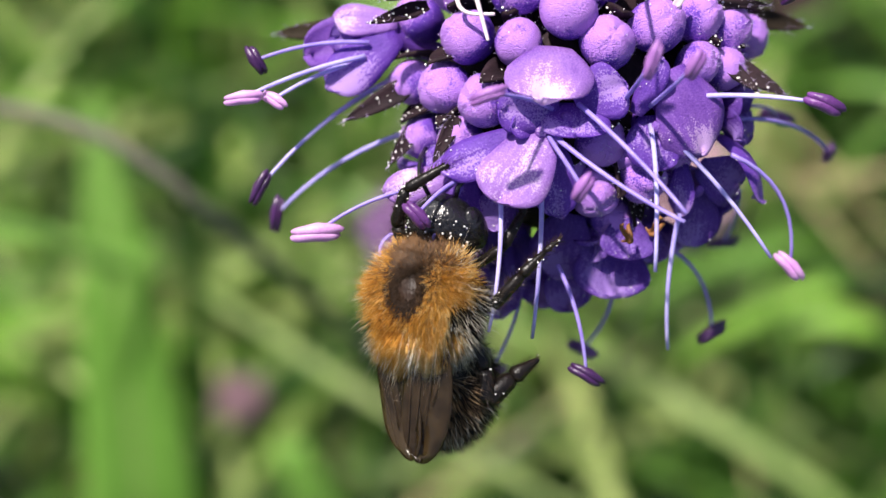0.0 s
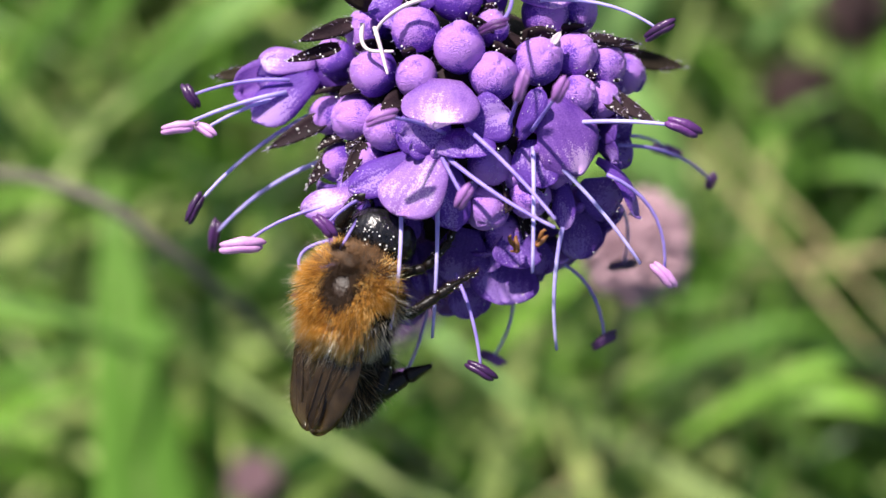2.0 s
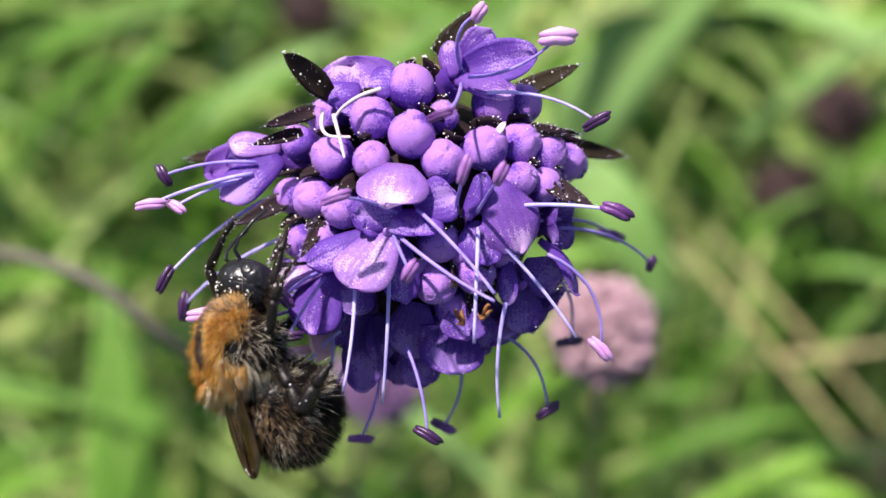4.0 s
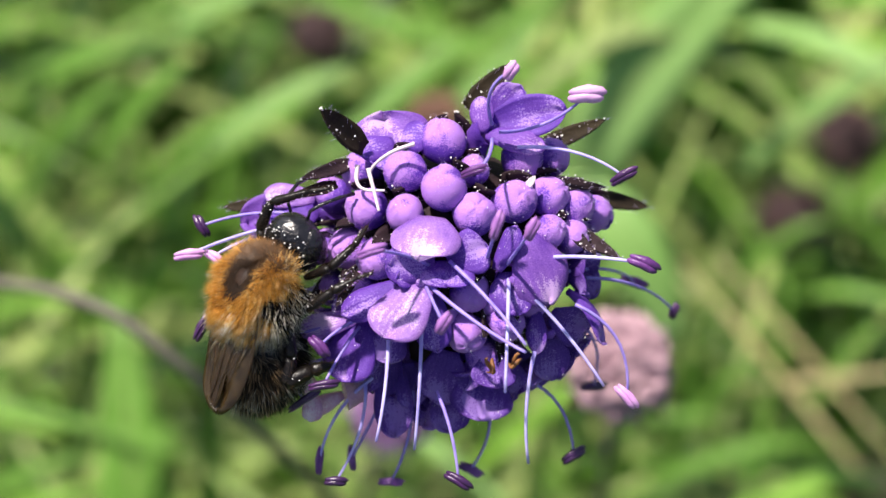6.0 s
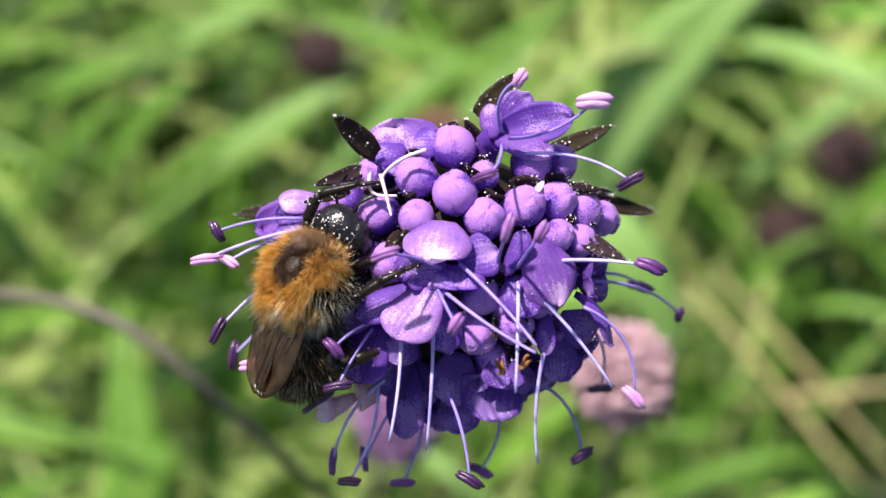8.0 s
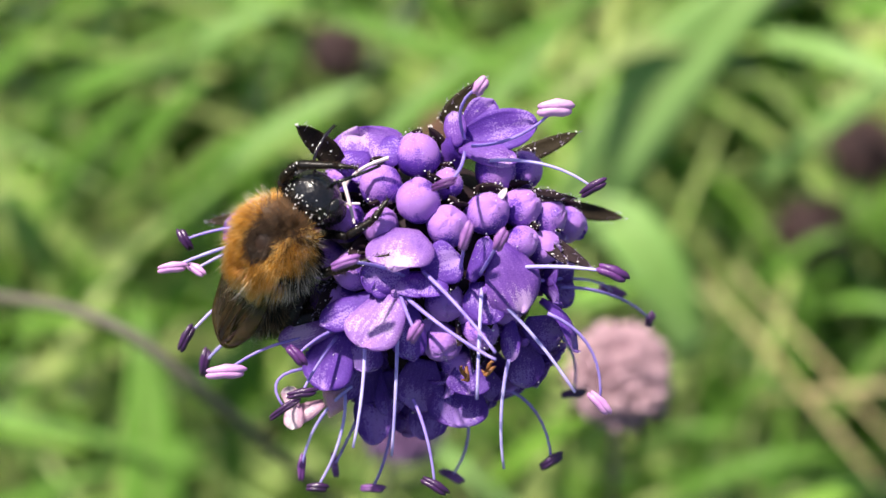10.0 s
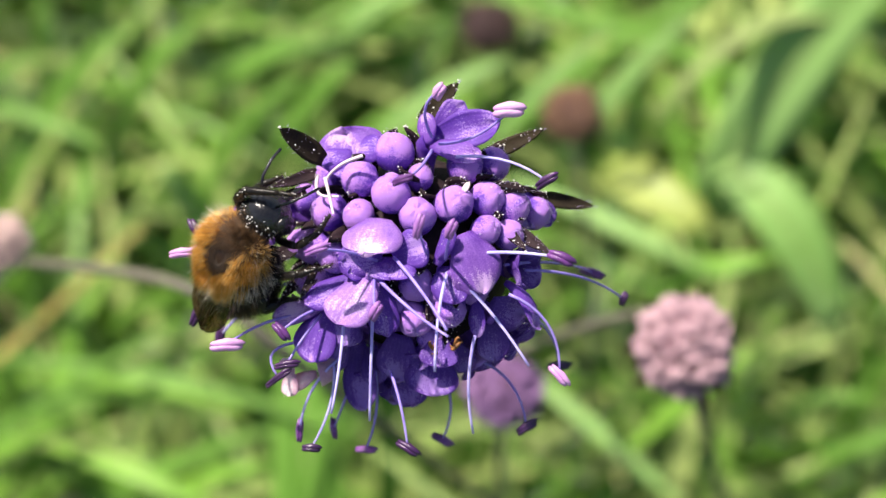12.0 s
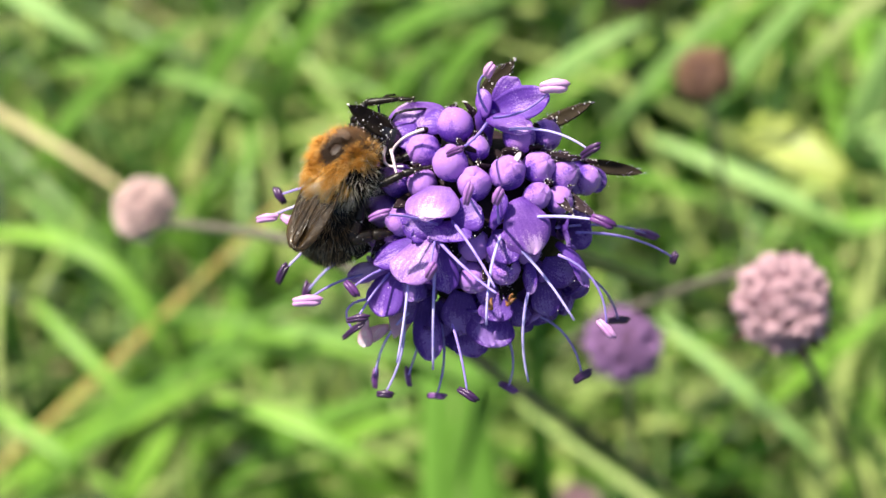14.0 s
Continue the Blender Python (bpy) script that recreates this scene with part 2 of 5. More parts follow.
def blade_sheet(bm, m, length, width, cup=0.0, curl=0.0, point=0.0, thick=0.00012, nu=8, nv=7, neck=0.35):
    """A petal or leaf in m's space, along +y with its face to +z: rounded (point 0) to sharp (point 1), cupped across,
    curled along its length, and as thick as given."""
    layers = []
    across = bm.verts.layers.float_vector.get("across") or bm.verts.layers.float_vector.new("across")
    for side in (1, -1):
        grid = []
        for i in range(nu + 1):
            u = i / nu
            full = math.sin(math.pi * min(1.0, neck / 2 + u * (1 - neck / 2)) ** 1.25) ** 0.6 if u < 1 else 0.0
            sharp = (1 - u) ** 0.8 * min(1.0, 0.45 + 2.2 * u)
            w = width / 2 * ((1 - point) * full + point * sharp)
            ang = curl * u
            y = length * (math.sin(ang) / curl if abs(curl) > 1e-3 else u)
            z = length * ((1 - math.cos(ang)) / curl if abs(curl) > 1e-3 else 0)
            row = []
            for j in range(nv + 1):
                s = 2 * j / nv - 1
                dz = cup * w * s * s
                v = bm.verts.new(m @ Vector((w * s, y - math.sin(ang) * dz * 0.5, z + dz + side * thick / 2)))
                v[across] = (s, u, side)
                row.append(v)
            grid.append(row)
        layers.append(grid)
        for a, b in zip(grid, grid[1:]):
            for j in range(nv):
                q = (a[j], a[j + 1], b[j + 1], b[j])
                bm.faces.new(q if side > 0 else q[::-1])
    top, low = layers
    rim = [r[0] for r in top] + top[-1][1:] + [r[-1] for r in top[-2::-1]] + top[0][-2:0:-1]
    rim2 = [r[0] for r in low] + low[-1][1:] + [r[-1] for r in low[-2::-1]] + low[0][-2:0:-1]
    for k in range(len(rim)):
        e = (k + 1) % len(rim)
        bm.faces.new((rim[k], rim2[k], rim2[e], rim[e]))


def local(x, y, z):
    """A place in the head's space, in millimetres, as a world place."""
    return HEAD @ (Vector((x, y, z)) * MM)


# ---- the ground and the meadow ----
def ground():
    bm = bmesh.new()
    rng = random.Random(4)
    n, rings = 48, [0.0, 0.1, 0.25, 0.5, 0.9, 1.5, 3, 8, 25, 90, 400, 2000]
    mid = bm.verts.new((0, 0, 0))
    before = None
    for r in rings[1:]:
        lump = min(0.012, r * 0.03)
        ring = [bm.verts.new((r * math.cos(6.28319 * k / n), r * math.sin(6.28319 * k / n), rng.uniform(-lump, lump))) for k in range(n)]
        for k in range(n):
            e = (k + 1) % n
            if before:
                bm.faces.new((before[k], ring[k], ring[e], before[e]))
            else:
                bm.faces.new((mid, ring[k], ring[e]))
        before = ring
    ob = part("ground", bm, SOIL, None)
    tagged(ob, "dark mossy meadow soil under dense grass", "ground", kind="structure")


def grass_patch(name, count, spot, tall, wide, lean, mat, label, seed, rise=0.0, round_patch=False, gaps=None):
    """Many curved blades as one object. spot: x0, x1, y0, y1; the patch thins out past its edges, and
    stands in clumps with dark gaps between them."""
    rng, stray = random.Random(seed), random.Random(seed + 100)
    verts, faces = [], []
    for _ in range(count):
        x, y = rng.uniform(spot[0], spot[1]), rng.uniform(spot[2], spot[3])
        if round_patch:
            r, a = (spot[1] - spot[0]) / 2 * stray.random() ** 0.85, stray.uniform(0, 6.28319)
            x, y = (spot[0] + spot[1]) / 2 + r * math.cos(a), (spot[2] + spot[3]) / 2 + r * math.sin(a)
        elif min(x - spot[0], spot[1] - x, y - spot[2], spot[3] - y) < 0.08:
            x, y = x + stray.gauss(0, 0.09), y + stray.gauss(0, 0.09)
        if gaps is not None and noise.noise(Vector((x * 24, y * 24, seed))) < gaps and stray.random() < 0.8:
            continue
        h, w = rng.uniform(*tall), rng.uniform(*wide)
        a, bend = rng.uniform(0, 6.28319), rng.uniform(*lean)
        twist = rng.uniform(-0.6, 0.6)
        first = len(verts)
        steps = 7
        px, py, pz, tilt = x, y, rise, rng.uniform(0.05, 0.35)
        for i in range(steps + 1):
            u = i / steps
            half = w / 2 * min(1.0, 0.6 + u) * (1 - u ** 3) + 0.00005
            t = a + 1.5708 + twist * u
            sx, sy = math.cos(t) * half, math.sin(t) * half
            fold = half * 0.35
            verts += [(px - sx, py - sy, pz + fold), (px, py, pz), (px + sx, py + sy, pz + fold)]
            if i < steps:
                step = h / steps
                px += math.cos(a) * math.sin(tilt) * step
                py += math.sin(a) * math.sin(tilt) * step
                pz = max(0.004, pz + math.cos(tilt) * step)
                tilt = min(2.3, tilt + bend / steps)
        for i in range(steps):
            k = first + 3 * i
            faces += [(k, k + 1, k + 4, k + 3), (k + 1, k + 2, k + 5, k + 4)]
    ob = mesh_part(name, verts, faces, mat, None, "", True)
    return tagged(ob, label, "grass", kind="stuff")


def meadow():
    near = (-0.45, 0.40, -0.12, 0.55)
    grass_patch("meadow_grass", 9000, near, (0.09, 0.21), (0.0018, 0.0065), (0.5, 2.4), GRASS, "dense fresh green meadow grass with arching blades", 11, gaps=0.04)
    grass_patch("fine_grass", 1500, near, (0.12, 0.23), (0.0010, 0.0026), (0.4, 2.0), PALE_GRASS, "fine thin green grass blades in the meadow", 12)
    grass_patch("dry_grass", 300, near, (0.10, 0.20), (0.0010, 0.0024), (0.6, 2.6), STRAW, "thin dry straw blades scattered through the green grass", 14)
    grass_patch("outer_grass", 14000, (-3.2, 3.2, -2.9, 3.5), (0.12, 0.26), (0.004, 0.009), (0.7, 2.0), GRASS, "green meadow grass further out around the flower", 13, round_patch=True)


# ---- seed heads and flowers behind ----
def far_head(name, place, size, mat, label, lean=(0, 0, 1), squash=0.9, base=None, seed=1, via=(), thick=0.0006):
    """A rounded scabious head of many small florets on a thin stalk, with short bracts under it."""
    rng = random.Random(seed)
    t = thing(name, Matrix.Translation(place), label, "flower", "heads behind the bee")
    turn = turn_to(lean)
    bm = bmesh.new()
    near = size < 0.0055
    count = 290 if near else 210
    if near:
        bmesh.ops.create_icosphere(bm, subdivisions=2, radius=1, matrix=Matrix.Identity(4))
        for v in bm.verts:
            v.co *= 1 + 0.10 * math.cos(4 * math.atan2(v.co.y, v.co.x)) * max(0.0, v.co.z)
        first = part("floret", bm, mat, t)
        bm = bmesh.new()
    for k in range(count):
        z = 1 - 1.75 * (k + 0.5) / count
        r, a = math.sqrt(max(0.0, 1 - z * z)), k * 2.399963
        way = Vector((r * math.cos(a), r * math.sin(a), z * squash))
        s = size * (rng.uniform(0.065, 0.12) if near else rng.uniform(0.06, 0.13))
        m = turn @ Matrix.Translation(way * size * rng.uniform(0.84, 1.14)) @ turn_to(way + Vector((rng.gauss(0, 0.25), rng.gauss(0, 0.25), rng.gauss(0, 0.25)))) @ Matrix.Diagonal((s, s, s * rng.uniform(1.1, 1.9), 1))
        if near:
            ob = first if k == 0 else new("floret", first.data)
            ob.parent, ob.matrix_local = t, m
        else:
            bmesh.ops.create_icosphere(bm, subdivisions=1, radius=1, matrix=m)
    if near:
        bm.free()
    else:
        tagged(part("floret_mass", bm, mat, t), kind="stuff")
    bm = bmesh.new()
    ball(bm, turn @ Matrix.Diagonal((size * 0.82, size * 0.82, size * 0.78 * squash, 1)))
    part("core", bm, mat if size > 0.0055 else HUSK, t)
    for k in range(20):
        bm = bmesh.new()
        a = 6.28319 * k / 20
        out = turn.to_3x3() @ Vector((math.cos(a), math.sin(a), 0.05))
        m = Matrix.Translation(turn.to_3x3() @ Vector((0, 0, -size * 0.72))) @ turn_to(turn.to_3x3() @ Vector((-0.35 * math.cos(a), -0.35 * math.sin(a), 1)), 0, out)
        blade_sheet(bm, m, size * rng.uniform(1.4, 1.85), size * 0.42, 0.2, 0.3, 0.65, size * 0.03, 5, 3)
        part("bract", bm, BRACT, t)
    bm = bmesh.new()
    foot = Vector(base or (place[0] + rng.uniform(-0.03, 0.03), place[1] + rng.uniform(-0.02, 0.05), 0)) - Vector(place)
    start = turn.to_3x3() @ Vector((0, 0, -size * 0.7))
    line = [start, *(p - Vector(place) for p in via), foot] if via else arc(start, foot, Vector((rng.uniform(-0.008, 0.008), 0, 0)), 9)
    for _ in range(2 if via else 0):
        line = [line[0]] + [a.lerp(b, u) for a, b in zip(line, line[1:]) for u in (0.25, 0.75)] + [line[-1]]
    tube(bm, line, thick, 8)
    part("stalk", bm, GREY_STALK, t)
    return t


def heads_behind():
    far_head("spent_scabious", local(15.8, -13.0, -72.4), 0.0047, SPENT, "round faded pink spent scabious head on a grey stalk", HEAD.to_3x3() @ Vector((-0.1, 0.3, 1)), base=local(40, -140, -405), seed=3)
    far_head("lilac_scabious", local(-8.9, -22.3, -115.3), 0.0047, LILAC, "small lilac scabious head half hidden behind the big one", HEAD.to_3x3() @ Vector((0, -0.3, 1)), seed=4)
    far_head("spent_scabious", local(-72, -2.0, -94.7), 0.0040, SUNLIT_SPENT, "pale pink spent scabious head on a thin stalk, florets in a sunlit tone", HEAD.to_3x3() @ Vector((-0.5, 0.6, 0.5)), base=local(40, -150, -400), seed=5, via=(local(-45.8, -4.6, -72.0), local(-38.0, -5.9, -66.0), local(-32.3, -8.2, -64.0), local(-26.0, -14.1, -66.0), local(-20.5, -22.8, -85.0)), thick=0.00065)
    far_head("pink_seed_head", local(-48.7, -82.9, -294), 0.0052, DULL, "dull pink seed head low among the grass", seed=6)
    far_head("maroon_seed_head", local(81, 4, -299), 0.0075, MAROON, "dark maroon seed head deep in the grass", seed=7)
    far_head("maroon_seed_head", local(92, 23, -296), 0.0072, MAROON, "dark maroon seed head beside another in the grass", seed=8)
    far_head("maroon_seed_head", local(-32, 47, -293), 0.006, MAROON, "dark maroon seed head among green blades", seed=9)
    far_head("maroon_seed_head", local(101, -63, -296), 0.0075, MAROON, "dark maroon seed head low between grass stems", seed=10)
    far_head("maroon_seed_head", local(-3.6, 18.7, -177.8), 0.0044, RUSSET, "brownish red seed head over the grass", seed=12)


def long_blade(name, a, b, wide, bow, mat, label, category="grass", taper=0.35, fold=0.25):
    """A single long blade or leaf from a to b (millimetres, the head's space), with a keel and tapered ends."""
    pts = [HEAD @ (p * MM) for p in arc(a, b, bow, 15)]
    verts, faces = [], []
    for i, p in enumerate(pts):
        u = i / 14
        way = (pts[min(i + 1, 14)] - pts[max(i - 1, 0)]).normalized()
        up = HEAD.to_3x3() @ Vector((0.2, 0.3, 1))
        side = way.cross(up).normalized()
        up = side.cross(way)
        half = wide * MM / 2 * (taper + (1 - taper) * math.sin(math.pi * min(0.97, 0.12 + 0.85 * u)))
        for s, lift in ((-1, fold), (-0.5, fold * 0.35), (0, 0), (0.5, fold * 0.35), (1, fold)):
            verts.append(p + side * half * s + up * half * lift)
        for s, lift in ((1, fold - 0.1), (0, -0.12), (-1, fold - 0.1)):
            verts.append(p + side * half * s * 0.98 + up * half * lift)
    for i in range(14):
        k = 8 * i
        for j in range(8):
            e = (j + 1) % 8
            faces.append((k + j, k + e, k + 8 + e, k + 8 + j))
    faces += [tuple(range(7, -1, -1)), tuple(range(8 * 14, 8 * 15))]
    ob = tagged(mesh_part(name, verts, faces, mat, None, "", True), label, category)
    if wide > 0:
        bm = bmesh.new()
        tube(bm, pts, [wide * MM * (0.035 - 0.02 * i / 14) for i in range(15)], 6)
        part("midrib", bm, PALE_GRASS, ob)
    return ob


def stalk(name, a, b, r, bow, mat, label):
    bm = bmesh.new()
    tube(bm, [HEAD @ (p * MM) for p in arc(a, b, bow, 12)], r * MM, 8)
    ob = tagged(part(name, bm, mat, None), label, "stalk")
    for u in (0.35, 0.72):
        bm = bmesh.new()
        p = arc(a, b, bow, 101)[int(100 * u)]
        ball(bm, Matrix.Translation(HEAD @ (p * MM)) @ Matrix.Diagonal((r * 1.35 * MM, r * 1.25 * MM, r * 1.3 * MM, 1)), 10, 8)
        part("node", bm, mat, ob)
    return ob


def blades_behind():
    long_blade("broad_leaf", (-55, -190, -253), (-68, -10, -236), 22, (2, 0, 14), LEAF, "broad bright green leaf blade standing in the grass", "leaf", 0.02)
    long_blade("broad_leaf", (-9, -146, -270), (-33, -79, -236), 14, (0, 0, 6), LEAF, "short broad green leaf low in the grass", "leaf")
    long_blade("straw_blade", (51, -6, -275), (93, -58, -264), 1.8, (0, 0, 3), STRAW, "pale dry straw blade lying across the grass", taper=0.15)
    long_blade("straw_blade", (58, -4, -275), (99, -52, -264), 1.4, (0, 0, 3), STRAW, "fine straw blade beside a wider one", taper=0.15)
    long_blade("straw_blade", (63, -34, -275), (100, -29, -264), 1.7, (0, 0, 3), STRAW, "thin pale straw blade crossing another", taper=0.15)
    long_blade("pale_blade", (9, 21, -246), (77, 17, -253), 3.8, (0, 24, 0), PALE_GRASS, "arched pale grass blade bent over")
    long_blade("broad_leaf", (21, 2, -274), (62, 57, -244), 17, (-3, 3, 5), PALE_LEAF, "broad pale green leaf leaning over the grass", "leaf")
    long_blade("broad_leaf", (24, 12, -266), (47, -24, -266), 14, (3, 3, 5), PALE_LEAF, "pale green leaf catching the light in the grass", "leaf")
    long_blade("yellow_leaf", (-2, 11, -255), (19, -1, -245), 11, (0, 1, 2), YELLOW_LEAF, "yellowing leaf among green grass", "leaf")
    long_blade("dry_grass", (-205, -82, -255), (-98, 0, -228), 1.9, (0, -2, 3), GOLD_GRASS, "yellow brown dry grass blade leaning through the green")
    long_blade("pale_blade", (-202, 34, -223), (-129, -2, -212), 2.4, (0, 2, 0), STRAW, "pale faded grass blade lying over others", taper=0.4)
    long_blade("pale_blade", (-45, -43, -205), (20, -76, -175), 2.0, (0, -1, 4), PALE_GRASS, "pale straw blade slanting in front of the grass")
    long_blade("pale_blade", (26, -67, -270), (95, -110, -244), 4.2, (0, 3, 3), PALE_GRASS, "wide pale blade low in the meadow")
    stalk("dry_stalk", (-20, -24, -128), (18, -9, -88), 0.6, (0, 2, 0), GREY_STALK, "thin grey dry stalk behind the faded heads")
    long_blade("broad_leaf", (64, 46, -268), (96, 30, -252), 6.0, (0, 2, 4), PALE_LEAF, "soft pale green leaf blade leaning in the sward", "leaf")
    long_blade("broad_leaf", (62, 14, -268), (97, 40, -252), 4.8, (0, 2, 4), PALE_LEAF, "soft pale green leaf blade leaning in the sward", "leaf")
    long_blade("broad_leaf", (79, 51, -268), (97, 46, -252), 4.8, (0, 2, 4), LEAF, "soft green leaf blade leaning in the sward", "leaf")
    long_blade("broad_leaf", (-79, 14, -268), (-57, 36, -252), 4.8, (0, 2, 4), LEAF, "soft green leaf blade leaning in the sward", "leaf")
    long_blade("broad_leaf", (-64, 41, -268), (-41, 51, -252), 4.8, (0, 2, 4), PALE_LEAF, "soft pale green leaf blade leaning in the sward", "leaf")
    long_blade("broad_leaf", (-95, -4, -268), (-101, 13, -252), 4.8, (0, 2, 4), PALE_LEAF, "soft pale green leaf blade leaning in the sward", "leaf")
    # fresh and pale blades over the sward
    for a, b, wide, bow, mat in (
            ((-187, -11, -242), (-132, -41, -234), 4.1, (9, 10, 3), FRESH_BLADE),
            ((-184, -74, -242), (-109, -40, -234), 5.1, (0, 2, 3), FRESH_BLADE),
            ((-190, -48, -242), (-142, -73, -234), 3.7, (0, 1, 3), FRESH_BLADE),
            ((-151, -80, -242), (-129, -52, -234), 5.6, (0, 0, 3), FRESH_BLADE),
            ((-131, -34, -242), (-77, -40, -234), 5.4, (0, 1, 3), FRESH_BLADE),
            ((-104, -63, -242), (-72, -50, -234), 3.7, (0, 1, 3), FRESH_BLADE),
            ((-181, 51, -242), (-145, 31, -234), 5.1, (0, 1, 3), PALE_LEAF),
            ((-10, 14, -242), (18, 43, -234), 4.2, (-1, 0, 3), PALE_LEAF),
            ((-30, 12, -242), (1, 40, -234), 3.2, (0, 1, 3), PALE_LEAF),
            ((-22, 9, -242), (24, -13, -234), 3.7, (0, 1, 3), PALE_LEAF),
            ((-50, 17, -242), (-20, 34, -234), 4.6, (-1, 1, 3), PALE_LEAF),
            ((-21, -30, -242), (17, -61, -234), 3.2, (0, 1, 3), PALE_LEAF),
            ((1, -50, -242), (30, -26, -234), 4.1, (0, 1, 3), FRESH_BLADE),
            ((-125, -49, -242), (-80, -64, -234), 4.1, (1, 2, 3), FRESH_BLADE),
            ((9, -14, -242), (34, -8, -234), 4.6, (0, 1, 3), FRESH_BLADE),
            ((-171, -27, -242), (-141, -51, -234), 3.7, (2, 0, 3), FRESH_BLADE),
            ((-159, -2, -242), (-166, 21, -234), 3.7, (1, 0, 3), FRESH_BLADE),
            ((38, -60, -268), (81, -46, -262), 3.2, (0, 6, 3), LEAF),
            ((47, -71, -268), (94, -52, -262), 4.2, (0, 5, 3), FRESH_BLADE),
            ((28, -48, -268), (60, -40, -262), 2.8, (0, 4, 3), LEAF),
            ((65, -64, -268), (98, -68, -262), 5.0, (0, 5, 3), FRESH_BLADE),
    ):
        long_blade("grass_blade", a, b, wide, bow, mat, "broad fresh green grass blade arching over the sward", taper=0.04)
    near = ((-180, -85, -240, -108, -33, -228, 6), (-125, -32, -236, -66, -42, -228, 5), (-72, -100, -240, -60, -50, -228, 9), (-178, 0, -248, -138, -38, -240, 5),
             (-35, 10, -290, 22, 50, -262, 6), (-12, 12, -290, 26, 54, -280, 7), (-60, 66, -350, 30, 34, -338, 9), (-105, 44, -345, -36, 66, -342, 4))
    deep = ((-185, 9, -285, -147, 34, -268, 9), (-147, 11, -285, -122, 39, -268, 9), (-121, 21, -285, -102, 41, -268, 9), (-175, 29, -285, -131, 20, -268, 7),
             (-96, 29, -285, -69, 39, -268, 7), (-182, -66, -285, -124, -44, -268, 8), (-133, -77, -285, -90, -54, -268, 8), (60, -17, -285, 77, -1, -268, 5),
             (73, -52, -285, 89, -26, -268, 6), (81, -16, -285, 101, -20, -268, 5), (52, -47, -285, 64, -32, -268, 5), (-97, 8, -285, -78, 28, -268, 7),
             (-66, 13, -285, -43, 24, -268, 6))
    for x, y, z, u, v, w, wide in near + deep:
        long_blade("grass_blade", (1.25 * x - 0.25 * u, 1.25 * y - 0.25 * v, z), (1.25 * u - 0.25 * x, 1.25 * v - 0.25 * y, w), wide * 0.55, (0, 5, 4), LEAF, "fresh green grass blade above the sward")


ground()
meadow()
blades_behind()
heads_behind()


# ---- the flower head ----
CORE = Vector((-1.3, -1.0, 0.0))
SPOTS = []      # places on bracts and scales on which grains settle
SKIN = []       # and on buds and petals


def capsule(bm, m, length, width):
    """A two-lobed anther along x: two long rounded bodies side by side with a groove between."""
    for s in (-1, 1):
        first = len(bm.verts)
        ball(bm, m @ Matrix.Translation((0.03 * s * length, s * width * 0.13, s * width * 0.05)) @ Matrix.Diagonal((length / 2 * (1.0 if s > 0 else 0.93), width * 0.28, width * 0.36, 1)), 14, 10)
        bm.verts.ensure_lookup_table()
        back = m.inverted()
        for v in bm.verts[first:]:
            q = back @ v.co
            k = q.x / length
            q.x *= 1 + 0.35 * (0.25 - k * k) * 0.8
            q.z -= 0.30 * length * k * k                      # the halves arch over their joint
            q.y *= 1 + 0.12 * math.sin(9 * k + s)
            v.co = m @ q


def stamen(head, base, tip, bow=(0, 0, 0), anther=None, way=(1, 0, 0), length=2.0, width=0.8, mat=None, thick=0.13):
    """A filament from base to tip (millimetres, the head's space), and its anther."""
    bm = bmesh.new()
    pts = [p * MM for p in arc(base, tip, bow, 10)]
    tube(bm, pts, [thick * MM * 0.7 * (1.2 - 0.4 * i / 9) for i in range(10)], 7)
    fil = part("stamen", bm, mat or FILAMENT, head)
    if anther:
        bm = bmesh.new()
        x = Vector(way).normalized()
        z = (Vector((0.1, 0.2, 1)) - x * x.dot(Vector((0.1, 0.2, 1)))).normalized()
        m = Matrix((x, z.cross(x), z)).transposed().to_4x4()
        m.translation = Vector(tip) * MM
        capsule(bm, m, length * MM, width * MM)
        part("anther", bm, anther, fil)
    return fil


def down(parent, roots, length, mat, seed):
    """Short fine hairs: roots are pairs of a place and the way that the hair points, in metres."""
    rng = random.Random(seed)
    verts, faces = [], []
    for p, way in roots:
        way = (way.normalized() + Vector((rng.gauss(0, 0.3), rng.gauss(0, 0.3), rng.gauss(0, 0.3)))).normalized()
        a = way.orthogonal().normalized() * 0.011 * MM
        b = way.cross(a)
        k = len(verts)
        verts += [p + a, p - 0.5 * a + 0.87 * b, p - 0.5 * a - 0.87 * b, p + way * rng.uniform(*length) * MM]
        faces += [(k, k + 1, k + 3), (k + 1, k + 2, k + 3), (k + 2, k, k + 3)]
    return tagged(mesh_part("hair", verts, faces, mat, parent), "fine pale hairs", kind="stuff")


